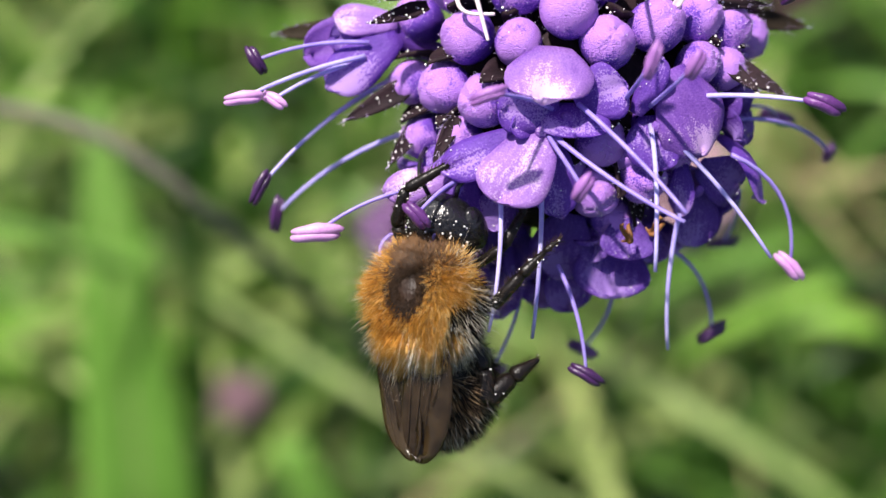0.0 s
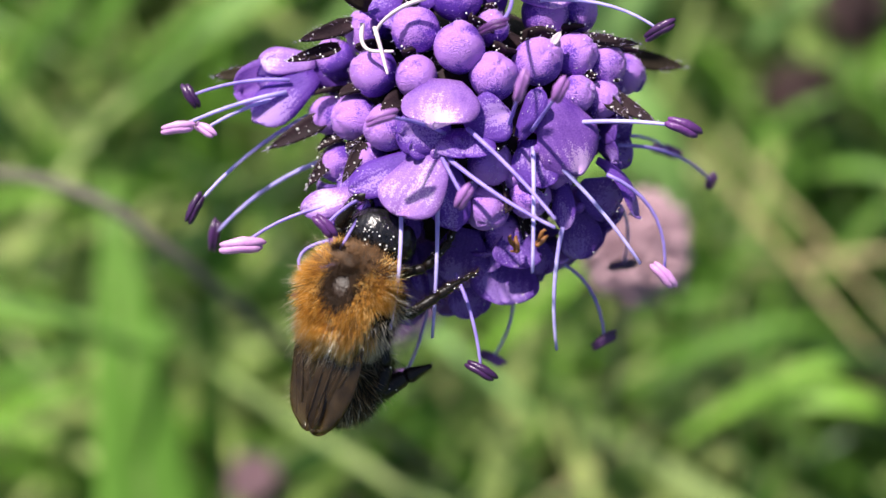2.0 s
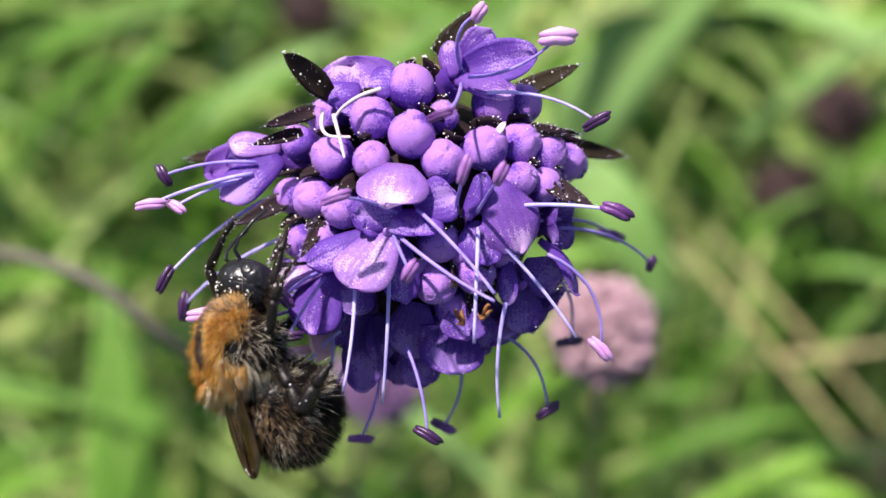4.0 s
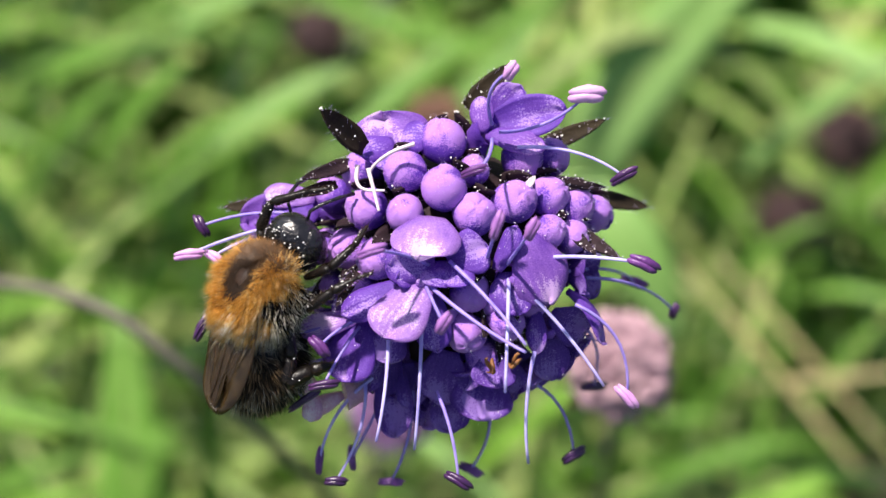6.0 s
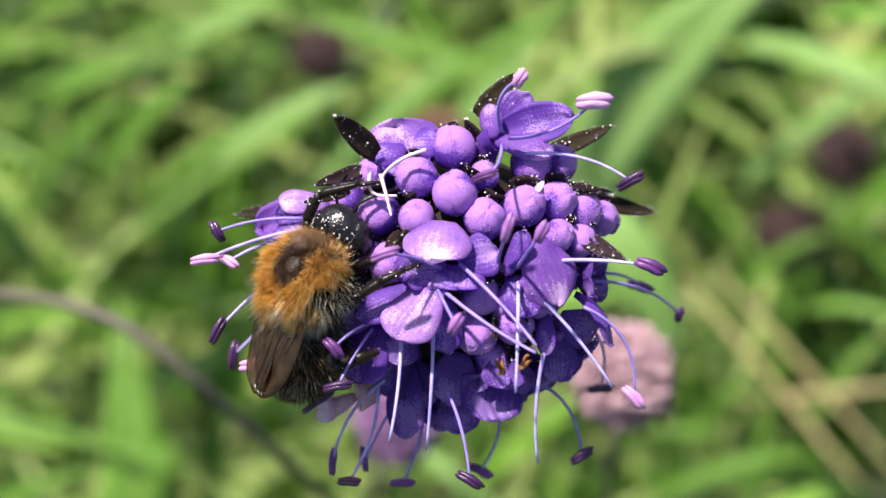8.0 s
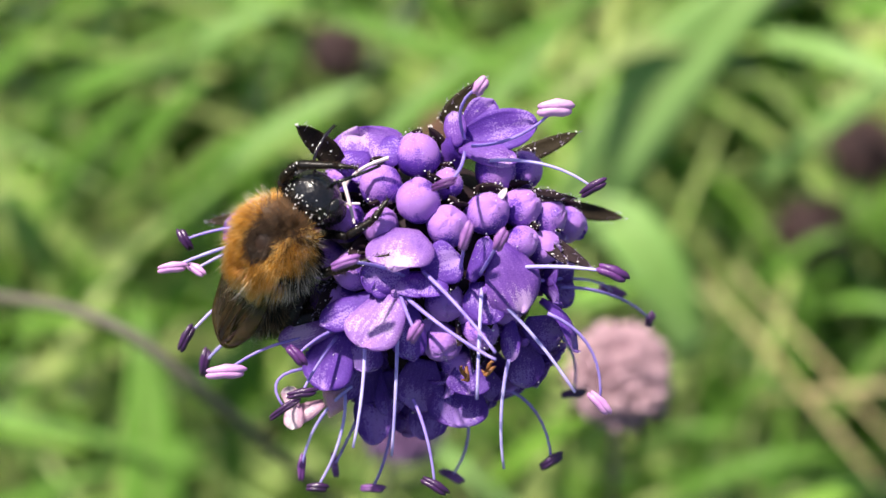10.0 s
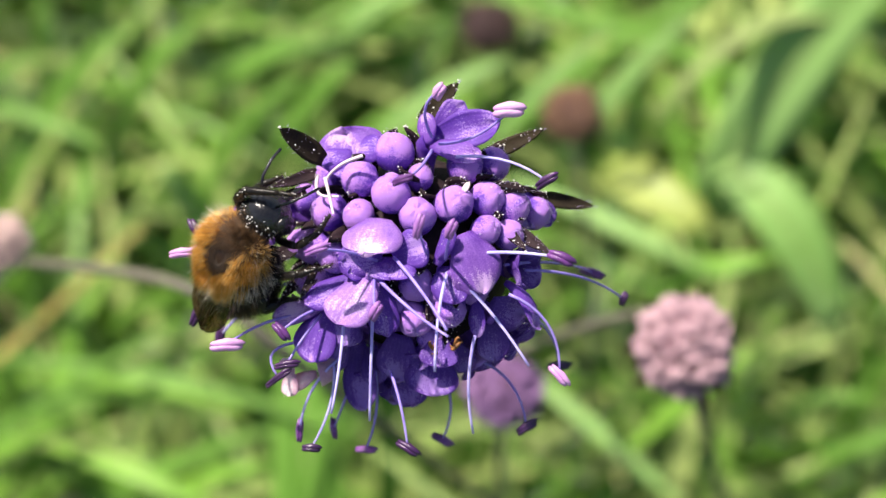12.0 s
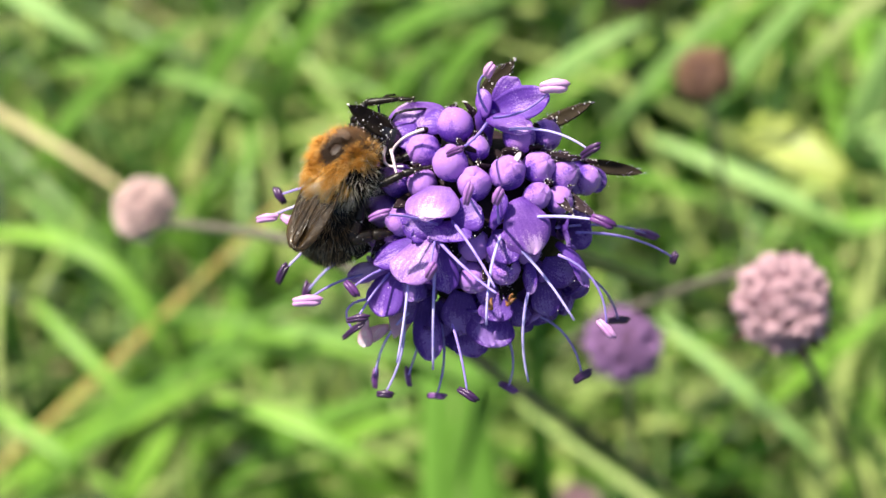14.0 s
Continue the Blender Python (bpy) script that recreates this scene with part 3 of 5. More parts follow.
def bud(head, x, y, z, r=1.35, seed=0):
    """A closed bud: a ball of four folded lobes, with a dark scale behind it."""
    rng = random.Random(seed)
    p = Vector((x, y, z))
    axis = (p - CORE).normalized()
    m = Matrix.Translation(p * MM) @ turn_to(axis, rng.uniform(0, 90))
    bm = bmesh.new()
    ball(bm, Matrix.Identity(4), 24, 16)
    for v in bm.verts:
        a = math.atan2(v.co.y, v.co.x)
        top = max(0.0, v.co.z)
        groove = 1 + 0.03 * math.cos(2 * a + seed) * (1 - top) + 0.025 * math.sin(3 * a + 2 * v.co.z + seed) - 0.07 * top * (abs(math.cos(2 * a)) ** 14) - 0.03 * top ** 6
        slim = 1.0 if v.co.z > 0 else 1.0 - 0.35 * v.co.z * v.co.z
        v.co = m @ (Vector((v.co.x * groove * slim, v.co.y * groove * slim, v.co.z * groove * 1.12)) * r * (0.89 + 0.05 * noise.noise(v.co * 1.6 + Vector((seed * 7.3, 0, 0)))) * MM)
    SKIN.extend(v.co.copy() for v in bm.verts if (v.co - p * MM).dot(axis) > 0)
    # outward tops take the lit colour, the sides the shaded one
    lit_tops = [max(0.0, min(1.0, 0.5 + 0.5 * (v.co / MM - p).dot(axis) / r)) for v in bm.verts]
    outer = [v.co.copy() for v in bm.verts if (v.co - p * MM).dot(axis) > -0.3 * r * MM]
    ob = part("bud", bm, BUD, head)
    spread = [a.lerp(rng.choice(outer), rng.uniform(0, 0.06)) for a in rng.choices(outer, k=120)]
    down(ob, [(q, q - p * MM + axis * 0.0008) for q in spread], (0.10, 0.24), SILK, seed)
    ob.data.attributes.new("along", "FLOAT", "POINT").data.foreach_set("value", lit_tops)
    side = Vector((0.35 + rng.gauss(0, 0.35), 1 + rng.gauss(0, 0.2), 0))
    side = (side - axis * side.dot(axis)).normalized()
    q = p + side * r * 1.02 - axis * r * 0.75
    scale_leaf(head, q.x, q.y, q.z, axis + side * 0.12, r * 1.75, r * 1.5, SCALE, "scale", -0.5)


def scale_leaf(head, x, y, z, way, length=3.0, width=1.2, mat=SCALE, name="scale", curl=0.25, face=None, point=0.75):
    """A small pointed bract: its base, and the way that it points."""
    p, way = Vector((x, y, z)), Vector(way).normalized()
    out = Vector(face).normalized() if face else (p - CORE).normalized()
    bm = bmesh.new()
    m = Matrix.Translation(p * MM) @ turn_to(out - way * out.dot(way), 0, way)
    blade_sheet(bm, m, length * MM, width * MM, 0.35, curl, point, 0.00018, 8, 5)
    for v in bm.verts:
        if (v.co / MM - CORE).dot(Vector((0, 0.2, 1))) > 0:
            SPOTS.append(v.co.copy())
    fringe = []
    if name == "bract":
        rng = random.Random(int(abs(x * 31 + y * 17) * 10))
        for v in rng.choices(bm.verts[:], k=70):
            off = v.co - p * MM
            off -= way * off.dot(way)
            if off.length > 0.28 * width * MM:
                fringe.append((v.co.copy() + way * rng.uniform(-0.2, 0.2) * MM, off.normalized() + way * 0.9))
    leaf = part(name, bm, mat, head)
    if fringe:
        down(leaf, fringe, (0.2, 0.45), SILK, len(fringe))


def petal_sheet(bm, m, length, width, cup, curl, seed, neck=0.42, wide_at=0.62, thick=0.00008, nu=12, nv=10):
    """A floret's lobe in m's space, along +y with its face to +z: narrow at its foot, widest past its middle, rounded at
    the end, cupped across, curled along its length, with an uneven rim and a faint crease."""
    rng = random.Random(seed)
    p1, p2, p3 = rng.uniform(0, 6.28), rng.uniform(0, 6.28), rng.uniform(0, 6.28)
    notch, skew = rng.uniform(-0.03, 0.15), rng.uniform(-0.18, 0.18)
    across = bm.verts.layers.float_vector.get("across") or bm.verts.layers.float_vector.new("across")
    layers = []
    for side in (1, -1):
        grid = []
        for i in range(nu + 1):
            u = math.sin(math.pi / 2 * i / nu) ** 0.9
            if u < wide_at:
                w = neck + (1 - neck) * math.sin(math.pi / 2 * u / wide_at)
            else:
                w = math.sqrt(max(0.0, 1 - ((u - wide_at) / (1 - wide_at)) ** 2.2))
            w *= width / 2 * (1 + 0.05 * math.sin(6 * u + p1))
            ang = curl * u
            y = length * (math.sin(ang) / curl if abs(curl) > 1e-3 else u)
            z = length * ((1 - math.cos(ang)) / curl if abs(curl) > 1e-3 else 0)
            row = []
            for j in range(nv + 1):
                q = 2 * j / nv - 1
                x = w * q + skew * width * u * u * 0.5
                dz = cup * w * q * q + width * (0.055 * math.sin(5 * u + 4 * q + p2) * abs(q) + 0.03 * math.sin(11 * u - 3 * q + p1) * q * q - 0.085 * math.exp(-(q * 4.5) ** 2)) * u
                dy = -notch * length * (1 - abs(q)) * u ** 6 + 0.03 * length * math.sin(7 * q + p3) * u ** 4
                v = bm.verts.new(m @ Vector((x, y - math.sin(ang) * dz * 0.5 + dy, z + dz + side * thick / 2)))
                v[across] = (q, u, side)
                row.append(v)
            grid.append(row)
        layers.append(grid)
        for r, t in zip(grid, grid[1:]):
            for j in range(nv):
                f = (r[j], r[j + 1], t[j + 1], t[j])
                bm.faces.new(f if side > 0 else f[::-1])
    top, low = layers
    rim = [r[0] for r in top] + top[-1][1:] + [r[-1] for r in top[-2::-1]] + top[0][-2:0:-1]
    rim2 = [r[0] for r in low] + low[-1][1:] + [r[-1] for r in low[-2::-1]] + low[0][-2:0:-1]
    for k in range(len(rim)):
        e = (k + 1) % len(rim)
        bm.faces.new((rim[k], rim2[k], rim2[e], rim[e]))


def floret(head, throat, axis, lobes, mat=PETAL, style=True):
    """An open floret: a funnel from the head out to its throat, and its lobes, each (foot, tip, width, the way that it
    faces, how far it is cupped, how far it curls, and a material where it differs); millimetres in the head's space."""
    p = Vector(throat)
    axis = Vector(axis).normalized()
    inner = CORE + (p - CORE) * 0.45
    bm = bmesh.new()
    line = [inner.lerp(p - axis * 0.6, k / 4) for k in range(5)] + [p]
    tube(bm, [q * MM for q in line], [r * MM for r in (0.35, 0.4, 0.5, 0.6, 0.75, 0.95)], 12)
    bm.faces.ensure_lookup_table()
    bm.faces.remove(bm.faces[-1])
    made = part("floret", bm, mat, head)
    for k, (foot, tip, width, face, cup, curl, *own) in enumerate(lobes):
        a, b = Vector(foot), Vector(tip)
        way, face = (b - a).normalized(), Vector(face)
        z = (face - way * face.dot(way)).normalized()
        x = way.cross(z)
        # the chord of a curled lobe is shorter than the lobe and leans off its foot
        span = (b - a).length / (math.sin(curl / 2) / (curl / 2) if abs(curl) > 1e-3 else 1)
        lean = Matrix.Rotation(-curl / 2, 3, x)
        m = Matrix((x, lean @ way, lean @ z)).transposed().to_4x4()
        m.translation = a * MM
        bm = bmesh.new()
        petal_sheet(bm, m, span * MM, width * MM, cup, curl, int(abs(a.x * 37 + a.y * 91 + b.x * 13) * 10) + k)
        SKIN.extend(v.co.copy() for v in bm.verts if v.co.z > a.z * MM - 0.002)
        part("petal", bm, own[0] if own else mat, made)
    if style:
        bm = bmesh.new()
        tube(bm, [(p + axis * q) * MM for q in (-1.5, -0.5, 0.3)], 0.11 * MM, 6)
        ball(bm, Matrix.Translation((p + axis * 0.42) * MM) @ turn_to(axis) @ Matrix.Diagonal((0.3 * MM, 0.3 * MM, 0.2 * MM, 1)), 12, 8)
        part("style", bm, PINK_PETAL, made)
    return made


def flower_head():
    head = thing("scabious_flower", HEAD, "large violet scabious head with open florets, round buds and dark bracts", "flower")
    bm = bmesh.new()
    ball(bm, Matrix.Translation(CORE * MM) @ Matrix.Diagonal((6.3 * MM, 6.4 * MM, 6.0 * MM, 1)), 32, 20)
    part("receptacle", bm, SCALE, head)
    bm = bmesh.new()
    foot = Vector((-15, -60, -450)) * MM
    start = (CORE + Vector((0.5, -1.5, -5))) * MM
    tube(bm, arc(start, foot, (0.0, 0.004, 0), 14), 0.0008, 8)
    part("stem", bm, STEM, head)

    k = 0
    for x, y, z, r in ((-1.9, 5.5, 4.6, 1.45), (-3.9, 3.8, 5.4, 1.35), (-1.8, 2.9, 6.2, 1.45), (-0.2, 3.9, 5.0, 1.0), (2.5, 4.6, 4.0, 1.3), (4.1, 4.7, 2.8, 1.25),
                       (2.0, 2.2, 5.6, 1.4), (3.9, 2.5, 4.4, 1.3), (5.4, 2.0, 3.4, 1.3), (-0.2, 1.5, 6.2, 1.35), (-3.9, 1.55, 5.9, 1.2), (-6.0, 1.8, 4.9, 1.35),
                       (-6.3, 3.9, 3.0, 1.35)):
        k += 1
        bud(head, x, y, z, r, k)
    for x, y, z, r in ((-8.1, 2.6, 1.6, 1.3), (-8.4, -0.2, 2.2, 1.2), (-7.0, -0.4, 4.4, 1.35), (-5.4, -0.9, 6.0, 1.3), (-7.9, -2.6, 2.4, 1.2), (-6.4, -2.6, 4.8, 1.15),
                       (-0.4, -2.7, 5.5, 1.3), (-0.6, -4.9, 5.0, 1.3), (1.5, -4.4, 4.9, 1.25), (0.3, -6.2, 3.7, 1.2), (-1.9, -3.9, 4.9, 1.2), (3.0, -3.2, 4.3, 1.1), (0.9, -3.2, 4.8, 1.1), (3.9, 0.6, 5.0, 1.1), (5.2, 0.3, 4.0, 1.1), (6.6, 1.6, 1.5, 1.2)):
        k += 1
        bud(head, x, y, z, r, k)
    return head


def bracts(head):
    front = (0.1, 0.3, 1)
    for x, y, z, way, length, width in ((-6.2, 5.1, 6.0, (-2.3, 1.8, 2.0), 3.9, 1.7), (3.4, 5.3, 1.2, (4.0, 1.5, 0.4), 4.4, 1.3), (6.6, 2.7, -0.6, (3.4, -0.8, -1.6), 3.9, 1.2),
                                        (-0.5, 7.6, 2.2, (2.7, 2.6, -0.3), 3.5, 1.5), (-10.6, 2.3, -0.5, (-4.2, -0.5, -1.5), 4.4, 1.2)):
        scale_leaf(head, x, y, z, way, length, width, BRACT, "bract", 0.3, front, 0.5)
    for x, y, z, way, length, width in ((-2.3, 6.0, 4.0, (0.6, 1.0, 0.6), 1.5, 1.7), (-7.0, 4.4, 3.6, (-3.0, -1.2, 1.5), 3.4, 1.1), (-8.4, -0.2, 2.8, (-3.0, -1.7, 0), 3.6, 1.3),
                                        (-7.8, 3.2, 4.0, (-2.4, -0.8, 1), 3.0, 0.9), (5.2, 0.8, 3.5, (2.4, -1.6, 0.4), 3.4, 1.2), (4.6, 1.2, 4.2, (1.8, -1.9, 0.8), 3.0, 1.0),
                                        (4.0, 3.4, 4.2, (2.6, -0.4, -0.5), 3.2, 0.9), (-8.2, -2.0, 2.6, (-1.5, -2.0, 1.0), 2.6, 1.0), (-6.6, -1.6, 5.4, (-1.2, -2.2, 0.6), 2.4, 0.9)):
        scale_leaf(head, x, y, z, way, length, width, SCALE, "bract", 0.3, front)


def open_florets(head):
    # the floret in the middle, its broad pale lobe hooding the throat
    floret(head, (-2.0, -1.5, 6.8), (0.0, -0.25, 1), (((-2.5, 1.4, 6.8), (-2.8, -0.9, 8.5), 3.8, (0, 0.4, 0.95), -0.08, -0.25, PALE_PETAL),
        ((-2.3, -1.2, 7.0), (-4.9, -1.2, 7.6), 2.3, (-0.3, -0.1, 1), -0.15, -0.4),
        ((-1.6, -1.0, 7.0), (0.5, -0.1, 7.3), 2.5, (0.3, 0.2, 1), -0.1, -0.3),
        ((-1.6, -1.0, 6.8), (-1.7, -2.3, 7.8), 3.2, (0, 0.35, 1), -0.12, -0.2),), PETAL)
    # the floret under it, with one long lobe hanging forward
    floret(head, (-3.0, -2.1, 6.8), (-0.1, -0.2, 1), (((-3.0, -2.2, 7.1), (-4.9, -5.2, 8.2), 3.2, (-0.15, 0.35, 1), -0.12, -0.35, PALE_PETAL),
        ((-2.8, -2.4, 6.6), (-2.3, -6.0, 6.3), 2.2, (0.1, 0.0, 1), -0.12, -0.2),
        ((-3.4, -2.2, 6.8), (-7.3, -4.0, 6.8), 1.9, (-0.3, 0.3, 1), -0.2, -0.4),
        ((-3.2, -1.9, 6.8), (-4.4, -1.8, 7.6), 1.2, (0, 0.2, 1), 0.1, 0.1),), PETAL)
    # the floret with a large folded lobe
    floret(head, (1.9, -2.0, 6.2), (0.2, -0.15, 1), (((2.6, 0.4, 6.3), (4.3, -3.2, 6.3), 3.3, (0.25, 0.3, 1), -0.30, -0.55, PINK_PETAL),
        ((1.0, -1.5, 6.6), (2.0, 0.9, 7.2), 1.3, (-0.5, 0.1, 1), -0.3, 0.2),
        ((1.7, -1.6, 6.2), (1.8, -4.0, 6.6), 2.4, (0.0, 0.1, 1), -0.15, -0.25),), PETAL)
    # the floret low on the right, two lobes in the shaded colour
    floret(head, (3.9, -4.9, 4.2), (0.5, -0.45, 0.8), (((4.1, -4.0, 4.4), (6.2, -5.1, 3.2), 2.3, (0.2, -0.1, 1), 0.25, -0.2, SHADED_PETAL),
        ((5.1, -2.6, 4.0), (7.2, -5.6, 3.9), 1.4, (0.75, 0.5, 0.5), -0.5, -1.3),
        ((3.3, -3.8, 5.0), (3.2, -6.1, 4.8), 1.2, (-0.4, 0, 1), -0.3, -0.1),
        ((4.1, -5.1, 4.0), (4.3, -7.7, 3.0), 2.1, (0.2, -0.1, 1), 0.2, -0.1, SHADED_PETAL),), PETAL)
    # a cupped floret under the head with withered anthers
    floret(head, (0.9, -6.9, 3.8), (0.1, -0.7, 0.7), (((0.4, -7.1, 3.4), (0.1, -9.9, 3.8), 3.4, (0, -0.1, 1), 0.4, 0.3, SHADED_PETAL),
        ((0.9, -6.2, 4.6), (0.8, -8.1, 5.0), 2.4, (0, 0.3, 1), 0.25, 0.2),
        ((1.8, -6.7, 3.6), (2.4, -8.5, 2.6), 1.6, (0.5, -0.2, 1), 0.2, 0.1, SHADED_PETAL),
        ((-0.3, -6.7, 4.0), (-0.6, -8.3, 3.8), 1.4, (-0.3, 0, 1), 0.2, 0.1, SHADED_PETAL),), SHADED_PETAL, False)
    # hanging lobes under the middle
    floret(head, (-1.6, -6.4, 4.2), (0, -0.7, 0.7), (((-1.6, -6.0, 4.6), (-2.2, -9.0, 3.4), 3.0, (0, 0.25, 1), -0.15, -0.25, SHADED_PETAL),
        ((-1.5, -8.1, 2.4), (-1.5, -10.8, 1.8), 2.4, (0.1, 0.0, 1), 0.4, 0.15, SHADED_PETAL),
        ((-2.2, -7.9, 1.8), (-3.0, -10.6, 1.0), 2.3, (-0.3, 0.0, 1), 0.4, 0.25, SHADED_PETAL),
        ((-0.6, -6.9, 3.6), (-0.3, -7.3, 4.4), 1.9, (0.1, 0.4, 1), 0.1, 0, SHADED_PETAL),), SHADED_PETAL, False)
    # a long lobe beside them, darkened in colour for the shade it hangs in
    floret(head, (-4.6, -6.2, 3.4), (-0.2, -0.75, 0.6), (((-4.6, -6.4, 3.0), (-4.6, -11.1, 2.0), 2.2, (-0.1, -0.1, 1), 0.5, 0.15, SHADED_PETAL),
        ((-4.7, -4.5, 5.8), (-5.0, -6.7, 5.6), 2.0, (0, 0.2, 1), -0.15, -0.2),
        ((-5.4, -5.8, 3.6), (-6.4, -8.4, 2.8), 1.9, (-0.4, 0, 1), 0.2, 0.1, SHADED_PETAL),
        ((-3.9, -6.8, 3.0), (-3.4, -9.4, 2.4), 1.8, (0.2, 0, 1), 0.2, 0.1, SHADED_PETAL),), SHADED_PETAL, False)
    # the floret at which the bee stands
    floret(head, (-6.3, -4.1, 4.8), (-0.6, -0.45, 0.65), (((-6.2, -4.1, 5.2), (-7.6, -7.6, 5.4), 3.0, (-0.3, 0.3, 1), -0.12, -0.25),
        ((-6.3, -4.0, 5.0), (-9.9, -5.0, 5.0), 1.6, (-0.4, 0.5, 1), -0.2, -0.3, PALE_PETAL),
        ((-6.0, -4.4, 4.6), (-6.5, -7.4, 4.0), 2.0, (-0.1, 0.1, 1), 0.2, 0.1, SHADED_PETAL),
        ((-6.5, -3.7, 4.4), (-8.0, -3.5, 4.0), 1.6, (-0.4, 0.5, 1), -0.1, -0.2),), PETAL)
    # the topmost floret, open to the side
    floret(head, (0.6, 6.2, 4.4), (0.75, 0.35, 0.5), (((0.5, 6.4, 4.2), (4.8, 7.4, 5.0), 2.4, (0.1, 0.15, 1), 0.35, 0.2),
        ((0.7, 6.6, 3.6), (2.5, 8.7, 3.8), 2.0, (0.0, 0.3, 1), 0.3, 0.1),
        ((0.5, 6.0, 5.0), (3.8, 5.3, 5.2), 1.6, (0.0, 0.5, 0.9), -0.3, -0.5, PINK_PETAL),
        ((0.3, 6.0, 5.0), (0.2, 8.0, 5.0), 1.4, (-0.5, 0.1, 1), -0.25, -0.2, PINK_PETAL),), PETAL)
    # the hooded floret at the top
    floret(head, (-4.7, 5.7, 4.0), (-0.1, 0.35, 1), (((-4.6, 5.1, 4.8), (-5.1, 7.2, 4.0), 4.5, (-0.1, 0.45, 1), -0.22, -0.5, PINK_PETAL),
        ((-4.6, 5.7, 4.6), (-6.5, 4.8, 5.6), 1.8, (-0.2, 0.4, 1), -0.3, -0.35),
        ((-4.6, 5.8, 4.4), (-2.8, 6.1, 5.0), 2.0, (0.2, 0.5, 1), -0.3, -0.4),
        ((-4.8, 5.3, 4.8), (-5.7, 4.2, 5.6), 1.6, (-0.1, 0.1, 1), -0.1, -0.2),), PETAL)
    # the floret that reaches out over the bee
    floret(head, (-9.8, 1.7, 1.8), (-0.95, -0.15, 0.3), (((-9.2, 2.3, 1.4), (-13.3, 1.0, 2.0), 2.7, (-0.1, 0.25, 1), 0.25, 0.2, PINK_PETAL),
        ((-9.1, 1.9, 2.6), (-12.3, -0.4, 3.2), 2.2, (-0.2, 0.1, 1), -0.2, -0.2),
        ((-9.1, 2.5, 2.4), (-12.0, 2.7, 2.2), 1.6, (-0.1, 0.45, 0.9), -0.2, -0.3, PALE_PETAL),
        ((-9.2, 2.0, 2.0), (-12.2, 1.8, 1.8), 2.0, (0, 0, 1), 0.3, 0.1, SHADED_PETAL),), PETAL)
    # the half-open floret at the far edge
    floret(head, (5.5, 2.2, 1.6), (0.95, -0.2, 0.3), (((4.9, 3.6, 2.2), (7.8, 0.9, 0.8), 1.6, (0.5, 0.5, 0.7), -0.4, -0.7),
        ((5.8, 2.9, 2.2), (6.5, 0.7, 2.4), 2.0, (0.3, 0.1, 1), -0.35, -0.3),
        ((5.3, 3.1, 2.2), (5.3, 0.9, 2.2), 1.8, (0.1, 0.1, 1), -0.4, -0.3),
        ((6.1, 2.6, 0.8), (7.8, 1.1, 0.4), 1.5, (0.4, 0, 1), 0.1, 0.1, SHADED_PETAL),), PETAL, False)
    # a faded pink floret that hangs out below the bee
    floret(head, (-7.4, -8.6, 2.6), (-0.95, -0.2, 0.2), (((-7.5, -8.6, 2.8), (-9.3, -9.4, 3.0), 1.1, (0.1, 0.4, 1), -0.4, -0.2),
        ((-9.1, -8.9, 3.2), (-9.5, -7.6, 3.2), 1.1, (-0.2, -0.1, 1), 0.3, 0.2), ((-9.1, -8.6, 3.2), (-9.3, -10.1, 3.3), 1.25, (-0.1, 0.3, 1), -0.3, -0.3)), FADED_PETAL, False)
    # half-open florets deep in the skirt, shade put into their colour
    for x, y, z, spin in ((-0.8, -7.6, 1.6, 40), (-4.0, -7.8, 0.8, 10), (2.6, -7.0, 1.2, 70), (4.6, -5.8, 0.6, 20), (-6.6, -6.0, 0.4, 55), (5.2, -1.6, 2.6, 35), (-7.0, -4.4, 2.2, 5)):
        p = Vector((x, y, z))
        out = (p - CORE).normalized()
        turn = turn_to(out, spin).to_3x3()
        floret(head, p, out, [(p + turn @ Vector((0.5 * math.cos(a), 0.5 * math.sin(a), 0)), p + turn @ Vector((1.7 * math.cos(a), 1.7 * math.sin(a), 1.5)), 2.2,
                               turn @ Vector((0.6 * math.cos(a), 0.6 * math.sin(a), 1)), 0.2, -0.5) for a in (0.2, 1.8, 3.3, 4.9)], SHADED_PETAL, False)


